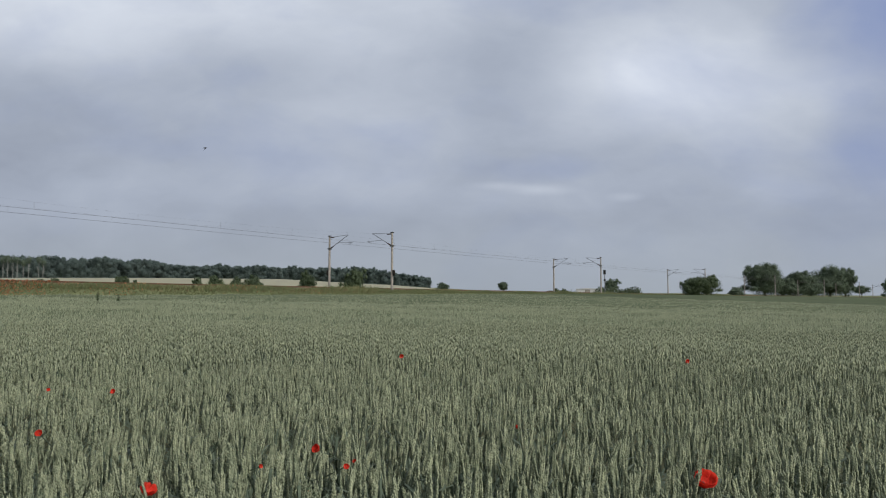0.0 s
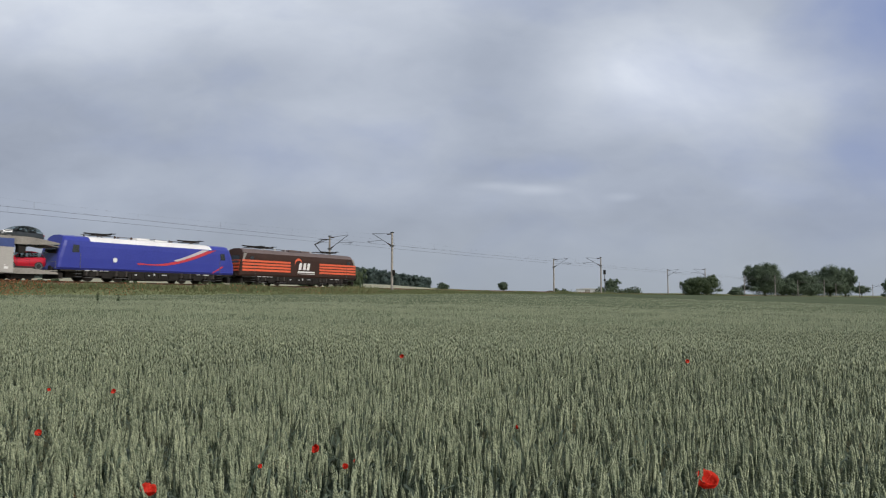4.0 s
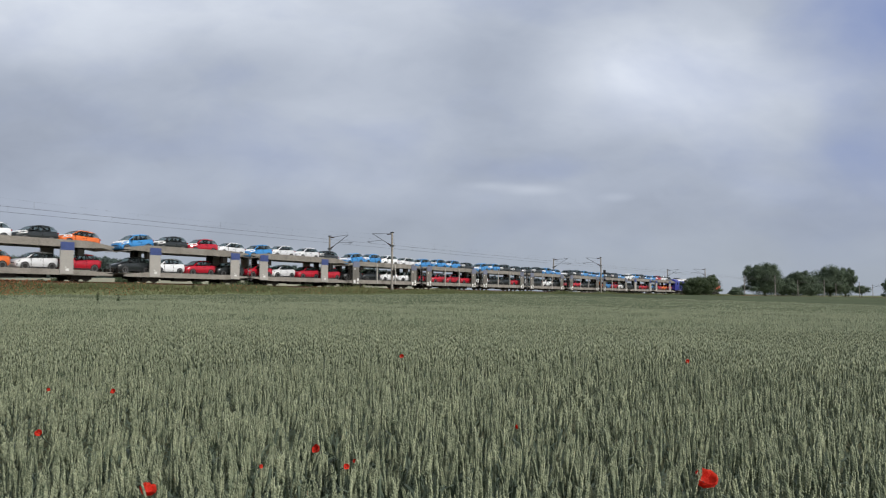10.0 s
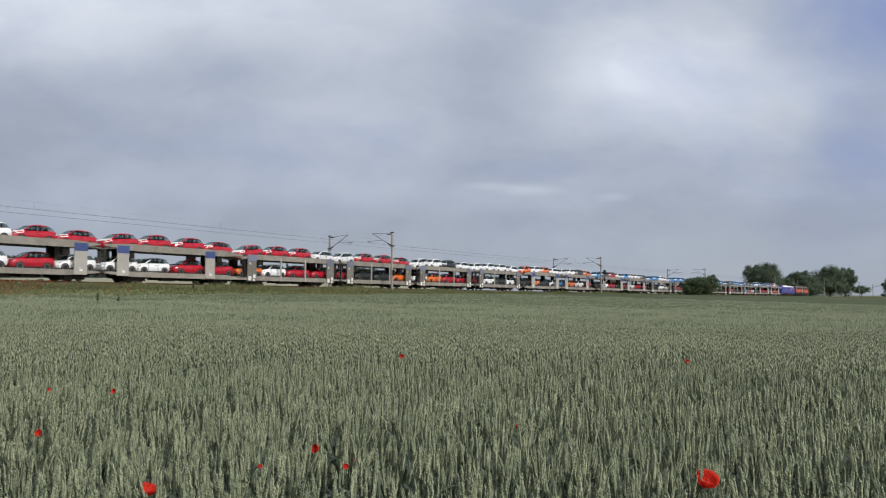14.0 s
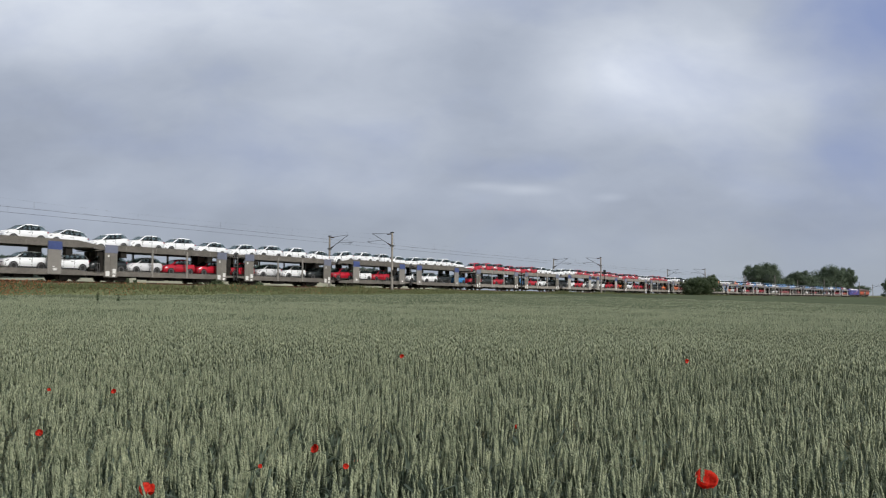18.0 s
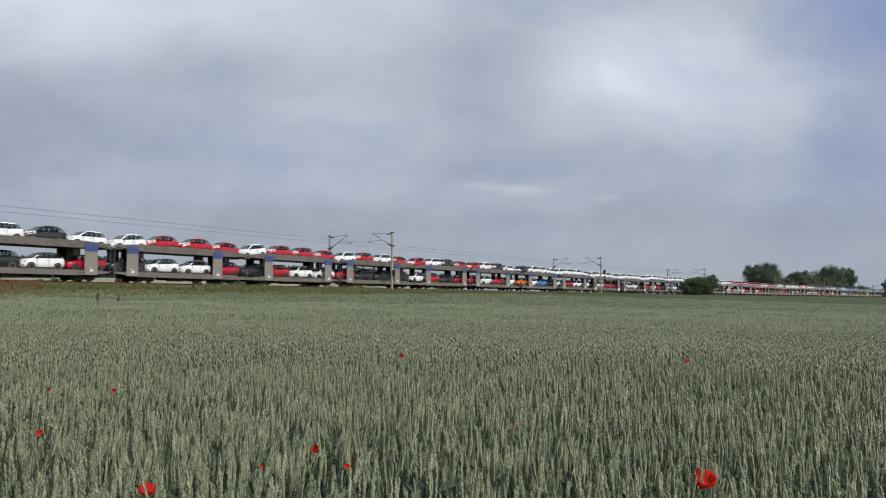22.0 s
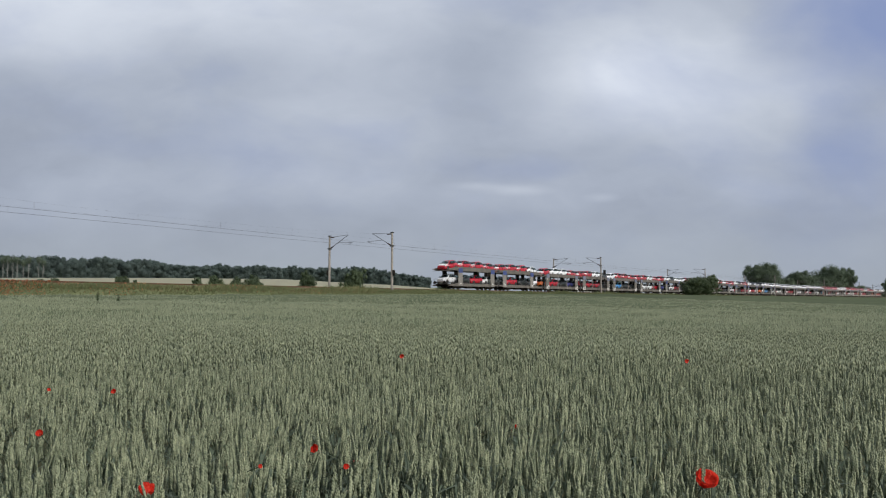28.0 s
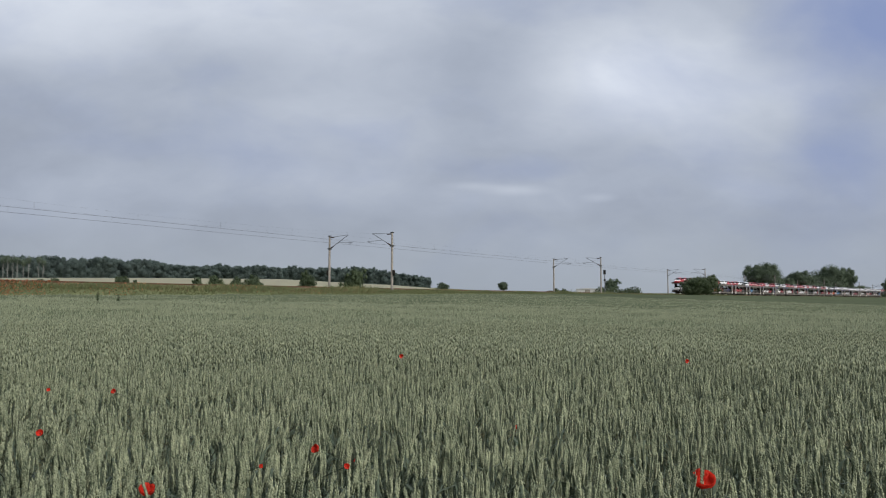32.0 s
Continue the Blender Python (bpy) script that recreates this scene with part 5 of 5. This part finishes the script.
def forest():
    """The wood on the rising ground: rows of crowns, one mass."""
    rng = np.random.default_rng(31)
    tops_az = FOREST_AZ
    vs, ts, base = [], [], 0
    for row, dr in enumerate((0, 14, 30, 48)):
        az = -34.0
        while az < -1.2:
            r = float(np.interp(az, [-34, -30, -3.5, 0], [540, 560, 900, 960])) + dr + rng.uniform(-5, 5)
            want = float(np.interp(az, tops_az, FOREST_TOP)) * r + EYE
            g = float(ground_z(r * math.sin(radians(az)), r * math.cos(radians(az))))
            g -= 2.2
            h = max(3.0, (want + 0.0016 * r - g) * rng.uniform(0.88, 1.02))
            w = rng.uniform(8, 17) * (1.0 if h > 9 else 0.8)
            c = np.array([r * math.sin(radians(az)), r * math.cos(radians(az)), g])
            blobs = [(rng.uniform(-0.34, 0.34) * w, rng.uniform(-0.3, 0.3) * w, h * f, w * q, w * q, h * e) for f, q, e in ((0.86, 0.24, 0.13), (0.78, 0.30, 0.16), (0.70, 0.32, 0.18), (0.62, 0.34, 0.2), (0.5, 0.36, 0.22), (0.42, 0.36, 0.2), (0.3, 0.4, 0.24), (0.2, 0.4, 0.2), (0.08, 0.5, 0.12), (0.05, 0.4, 0.1))]
            v, t = leaf_cloud(rng, blobs, 3800 if row == 0 else 500, 0.42, 0.38, 0.4, 0.6)
            vs.append(v + c)
            ts.append(t + base)
            base += len(v)
            az += math.degrees(w * 0.62 / r)
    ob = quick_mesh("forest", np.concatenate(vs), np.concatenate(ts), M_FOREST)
    tagged(ob, "dark green deciduous forest along the rising ground, tinted by painted haze", "forest", kind="stuff")


forest()
# pale slender trunks at the wood's edge
for i, az in enumerate((-29.85, -29.6, -29.3, -29.05, -28.7, -28.4, -27.8, -27.55)):
    rng = random.Random(i)
    ob = new("poplar")
    ob.location = bearing(az, 545 + rng.uniform(-3, 3))
    h = rng.uniform(9.5, 12.5)
    bm = bmesh.new()
    rod(bm, (0, 0, -0.4), (0, 0, h), 0.26, 6, 0.1)
    for k in range(14):
        z = h * (0.15 + 0.055 * k)
        a = rng.uniform(0, 6.28)
        q = rng.uniform(0.6, 1.7)
        rod(bm, (0, 0, z), (math.cos(a) * q, math.sin(a) * q, z + rng.uniform(2.2, 4.0)), 0.13, 4, 0.06)
    part("trunk", bm, M_PALE_BARK, ob)
    v, t = leaf_cloud(np.random.default_rng(i), [(0, 0, h * 0.95, 2.0, 2.0, h * 0.25)], 420, 0.3)
    crown = quick_mesh("crown", v, t, M_WOOD_LEAF)
    crown.parent = ob
    tagged(ob, "slender pale-barked poplar at the forest edge", "tree", "poplars")


def bank_plants():
    """Grass, dry stalks and poppies on the railway bank."""
    rng = np.random.default_rng(77)

    def spots(n, s0, s1, o0, o1, power=1.0):
        s = s0 + (s1 - s0) * rng.uniform(0, 1, n) ** power
        o = rng.uniform(o0, o1, n)
        h = TH + CURVE * s
        return s, o, np.stack([CX - np.cos(h) * (RADIUS - o), CY + np.sin(h) * (RADIUS - o), land(s, o)], 1)
    tuft_v = [(-0.05, 0, 0), (0.05, 0, 0), (0.10, 0.02, 1.0), (0, -0.05, 0), (0, 0.05, 0), (-0.12, 0.03, 0.85), (-0.03, 0.04, 0), (0.05, -0.03, 0), (0.02, 0.13, 0.7)]
    tuft_t = [(0, 1, 2), (3, 4, 5), (6, 7, 8)]
    for name, material, n, s1, o0, o1, hh, label in (
            ("bank_grass", M_GRASS, 85000, 420, 1.9, 10.6, 0.26, "rough green and yellowing grass on the railway bank"),
            ("dry_grass", M_DRY, 2200, 80, 2.4, 5.4, 0.36, "dry reddish-brown grass stalks on the railway bank"),
            ("bank_weeds", M_GRASS, 5200, 260, 2.6, 5.0, 0.55, "clumps of tall weeds along the top of the railway bank"),
            ("far_verge_grass", M_GRASS, 9000, 420, -11.5, -8.0, 0.3, "rough grass on the far verge of the line")):
        s, o, p = spots(n, 0, s1, o0, o1, 1.5)
        tall = 0.7 + 0.45 * np.sin(s * 0.31 + o) + 0.35 * np.sin(s * 0.083 + 2.0)
        size = np.stack([rng.uniform(0.35, 0.8, n) * (1 + s / 160), rng.uniform(0.35, 0.8, n) * (1 + s / 160), hh * np.clip(tall, 0.4, 1.6) * rng.uniform(0.6, 1.25, n)], 1)
        v, t = scatter(tuft_v, tuft_t, p, rng.uniform(0, 6.28, n), size, rng.normal(0, 0.55, (n, 2)))
        tagged(quick_mesh(name, v, t, material), label, "grass", kind="stuff")
    n = 26000
    s, o, p = spots(n, 0, 260, 2.05, 4.8, 1.4)
    size = np.stack([rng.uniform(0.4, 0.9, n) * (1 + s / 160), rng.uniform(0.4, 0.9, n) * (1 + s / 160), (0.30 + 0.08 * np.sin(s * 0.4 + o) + 0.06 * np.sin(s * 1.3)) * rng.uniform(0.6, 1.15, n)], 1)
    v, t = scatter(tuft_v, tuft_t, p, rng.uniform(0, 6.28, n), size, rng.normal(0, 0.4, (n, 2)))
    tagged(quick_mesh("verge_grass", v, t, M_GRASS), "tall uncut grass along the edge of the ballast", "grass", kind="stuff")
    n = 24000
    s, o, p = spots(n, 10, 150, 2.4, 9.0, 1.8)
    patch = np.sin(s * 0.55 + 0.6 * o) + 0.8 * np.sin(s * 0.21 + 1.0) - (s - 26) / 18 - 0.16 * (o - 4.0) + rng.normal(0, 0.7, n)
    keep = patch > -0.1
    p, o = p[keep], o[keep]
    p[:, 2] += rng.uniform(0.16, 0.42, len(p))
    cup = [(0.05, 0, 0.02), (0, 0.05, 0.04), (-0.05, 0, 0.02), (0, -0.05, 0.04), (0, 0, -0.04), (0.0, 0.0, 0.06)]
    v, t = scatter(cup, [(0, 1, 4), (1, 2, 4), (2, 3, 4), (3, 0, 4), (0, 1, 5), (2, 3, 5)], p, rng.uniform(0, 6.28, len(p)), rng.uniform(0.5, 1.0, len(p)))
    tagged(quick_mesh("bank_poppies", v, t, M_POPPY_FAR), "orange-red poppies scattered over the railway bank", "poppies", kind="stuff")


bank_plants()


def poppy(place, width, tilt, turn, seed, group="poppies in the wheat"):
    """A field poppy: four crumpled petals in two pairs, a dark core and a hairy stem."""
    rng = random.Random(seed)
    ob = new("poppy")
    ob.location = place
    ob.rotation_euler = (radians(tilt), 0, radians(turn))
    r = width / 2
    for k in range(4):
        a0 = radians(90 * k)
        inner = k % 2
        bm = bmesh.new()
        rows = []
        for i in range(5):
            u = i / 4
            row = []
            for j in range(7):
                w = (j / 6 - 0.5) * 2
                a = a0 + w * radians(63)
                phi = radians(8 + 78 * u * (1 - 0.07 * w * w))
                rad = r * math.sin(phi) * (0.94 if inner else 1.0)
                z = r * 1.05 * (1 - math.cos(phi)) - r * 0.6 + (0.16 * u * r * rng.uniform(-1, 1) if u > 0.4 else 0) + (0.03 * r if inner else 0)
                row.append(bm.verts.new((math.cos(a) * rad, math.sin(a) * rad, z)))
            rows.append(row)
        for a, b in zip(rows, rows[1:]):
            for j in range(6):
                bm.faces.new((a[j], a[j + 1], b[j + 1], b[j]))
        bmesh.ops.solidify(bm, geom=bm.faces[:], thickness=0.0006)
        part("petal", bm, M_POPPY, ob, smooth=True)
    bm = bmesh.new()
    bmesh.ops.create_icosphere(bm, subdivisions=1, radius=r * 0.17, matrix=Matrix.Translation((0, 0, -r * 0.42)))
    part("core", bm, M_POPPY_CORE, ob, "black centre")
    part("stem", rods(0.0022, ((0, 0, -r * 0.6), (0.01, 0.0, -0.25)), ((0.01, 0, -0.25), (0.0, 0.02, -0.62)), sides=5), M_STEM, ob, "hairy green stem")
    return tagged(ob, "bright red field poppy among green wheat ears", "poppy", group)


POPPIES = []
for i, (x, y, z, w, tilt, turn) in enumerate(POPPY_PLAN):
    p = poppy((x, y, z), w, tilt, turn, i)
    POPPIES.append(p)


def signal():
    """A light signal on a thin post by the tracks."""
    sgl = new("railway_signal")
    g = float(land(155.5, 3.0))
    sgl.matrix_world = track_pose(155.5, 3.3, g) @ Matrix.Rotation(math.pi, 4, "Z")
    part("post", rods(0.07, ((0, 0, -0.2), (0, 0, 4.3)), sides=8), M_GALV, sgl)
    h = part("signal_head", box(bmesh.new(), -0.16, 0.1, -0.22, 0.22, 4.25, 5.05, 0.04), M_BLACK_TRIM, sgl)
    part("back_plate", boxes((0.105, 0.12, -0.27, 0.27, 4.2, 5.1)), M_BLACK_TRIM, h)
    for z in (4.45, 4.85):
        part("lamp_hood", rods(0.11, ((0.125, 0, z), (0.36, 0, z)), sides=10), M_UNDER, h)
    part("relay_box", boxes((-0.2, 0.2, -0.15, 0.15, 2.8, 3.2)), M_UNDER, sgl)
    return tagged(sgl, "black railway light signal on a slim grey post", "signal")


signal()


def weed(place, h, seed):
    rng = np.random.default_rng(seed)
    ob = new("tall_weed")
    ob.location = place
    part("stalk", rods(0.012, ((0, 0, 0), (0.02, 0, h)), sides=5), M_BARK, ob)
    v, t = leaf_cloud(rng, [(0, 0, h * 0.78, 0.09, 0.09, h * 0.2)], 60, 0.045)
    c = quick_mesh("leaves", v, t, M_BUSH)
    c.parent = ob
    return tagged(ob, "tall dark weed standing above the wheat", "weed", "weeds")


for az, r, h in ((-24.2, 44, 1.25), (-22.9, 44, 1.15)):
    x, y, z = bearing(az, r)
    weed((x, y, z), h, int(r + h * 100))


def swallow():
    """A small dark bird with swept wings; x forward."""
    b = new("swallow")
    bm = bmesh.new()
    bmesh.ops.create_icosphere(bm, subdivisions=2, radius=1.0, matrix=Matrix.Diagonal((0.095, 0.026, 0.024, 1)))
    rod(bm, (0.085, 0, 0), (0.11, 0, -0.002), 0.008, 5, 0.001)
    part("body", bm, M_BLACK_TRIM, b, smooth=True)
    tail = bmesh.new()
    for y in (-1, 1):
        tail.faces.new([tail.verts.new(p) for p in ((-0.07, 0, 0), (-0.15, y * 0.035, 0.002), (-0.10, y * 0.008, 0.0))][::y])
    bmesh.ops.solidify(tail, geom=tail.faces[:], thickness=0.003)
    part("tail", tail, M_BLACK_TRIM, b)
    wings = []
    for y in (-1, 1):
        w = bmesh.new()
        w.faces.new([w.verts.new(p) for p in ((0.045, 0, 0), (0.055, y * 0.07, 0.012), (-0.06, y * 0.19, 0.0), (-0.015, y * 0.075, 0.006), (-0.03, 0, 0))][::-y])
        bmesh.ops.solidify(w, geom=w.faces[:], thickness=0.003)
        o = part("wing", w, M_BLACK_TRIM, b)
        wings.append((o, y))
    return tagged(b, "small dark swallow flying over the field", "bird", "swallows"), wings


SWALLOWS = [swallow(), swallow()]


# ---- what moves ----
# seconds, tangent of bearing, tangent of height
SWALLOW_WAYS = [
    [(0, -0.3137, 0.2003), (0.3, -0.237, 0.2041), (0.5, -0.2027, 0.2003), (0.6, -0.1787, 0.1898), (0.7, -0.1473, 0.1725), (0.8, -0.113, 0.1597), (1.2, 0.0437, 0.1239), (1.4, 0.1276, 0.1328), (1.6, 0.233, 0.138), (1.8, 0.3237, 0.1448), (2.0, 0.4186, 0.1418), (2.2, 0.5294, 0.1478), (2.4, 0.6358, 0.153), (3.0, 0.9411, 0.1642)],
    [(0, -0.6234, 0.0674), (0.3, -0.5274, 0.0674), (0.7, -0.4106, 0.0666), (1.0, -0.319, 0.0652), (1.2, -0.2533, 0.0637), (1.6, -0.1057, 0.0748), (1.8, -0.0296, 0.0941), (2.0, 0.0504, 0.1149), (2.2, 0.1432, 0.1373), (2.4, 0.2351, 0.1747), (2.5, 0.2829, 0.1898), (2.7, 0.3774, 0.2169), (3.0, 0.5204, 0.2547), (3.4, 0.7316, 0.2928)]]

def motions():
    times = list(range(0, 33, 2))
    for thing, q, z, tilt in MOVERS:
        flip = Matrix.Rotation(math.pi, 4, "Z") if thing.name.startswith("hatchback") else Matrix()
        rows = []
        for t in times:
            rows.append((t, track_pose(NOSE0 + SPEED * t - q, 0.0, RAIL + z) @ Matrix.Rotation(radians(-tilt), 4, "Y") @ flip))
        walk(thing, rows)
    for (bird, wings), way in zip(SWALLOWS, SWALLOW_WAYS):
        d = 38.0
        pts = [Vector((u * d, d, EYE + w * d)) for t, u, w in way]
        rows = []
        for k, (t, u, w) in enumerate(way):
            go = (pts[min(k + 1, len(pts) - 1)] - pts[max(k - 1, 0)]).normalized()
            rows.append((t, Matrix.Translation(pts[k]) @ go.to_track_quat("X", "Z").to_matrix().to_4x4() @ Matrix.Rotation(radians((28, -22, 35)[k % 3]), 4, "X")))
        away = rows[-1][1].copy()
        away.translation = pts[-1] + Vector((260, -60, 10))
        rows.append((32.0, away))
        walk(bird, rows)
        for wing, side in wings:
            beats = [(0.1 * k, pose(0, 0, 0, side * (38 if k % 2 else -32))) for k in range(36)]
            walk(wing, beats + [(32.0, pose(0, 0, 0, 0))])
    for k, p in enumerate(POPPIES):
        m = Matrix.Translation(p.location) @ p.rotation_euler.to_matrix().to_4x4()
        amp = 0.006 if k == 0 else 0.003
        rows = []
        for j in range(41):
            t = 0.8 * j
            rows.append((t, Matrix.Translation((amp * math.sin(1.9 * t + k) + 0.4 * amp * math.sin(4.3 * t + 2 * k), 0, 0.3 * amp * math.sin(2.7 * t + k))) @ m @ Matrix.Rotation(0.05 * math.sin(1.9 * t + k), 4, "Y")))
        walk(p, rows)
    for ob, g in WHEAT_SWAY:
        walk(ob, [(0.8 * j, pose(0.005 * math.sin(1.9 * 0.8 * j + 1.6 * g) + 0.003 * math.sin(3.1 * 0.8 * j + g), 0.002 * math.sin(2.3 * 0.8 * j + g), 0)) for j in range(41)])
    walk(sky, [(0.0, pose(0, 0, EYE, 0, 0, 0)), (32.0, pose(0, 0, EYE, 0, 0, 1.9))])


motions()
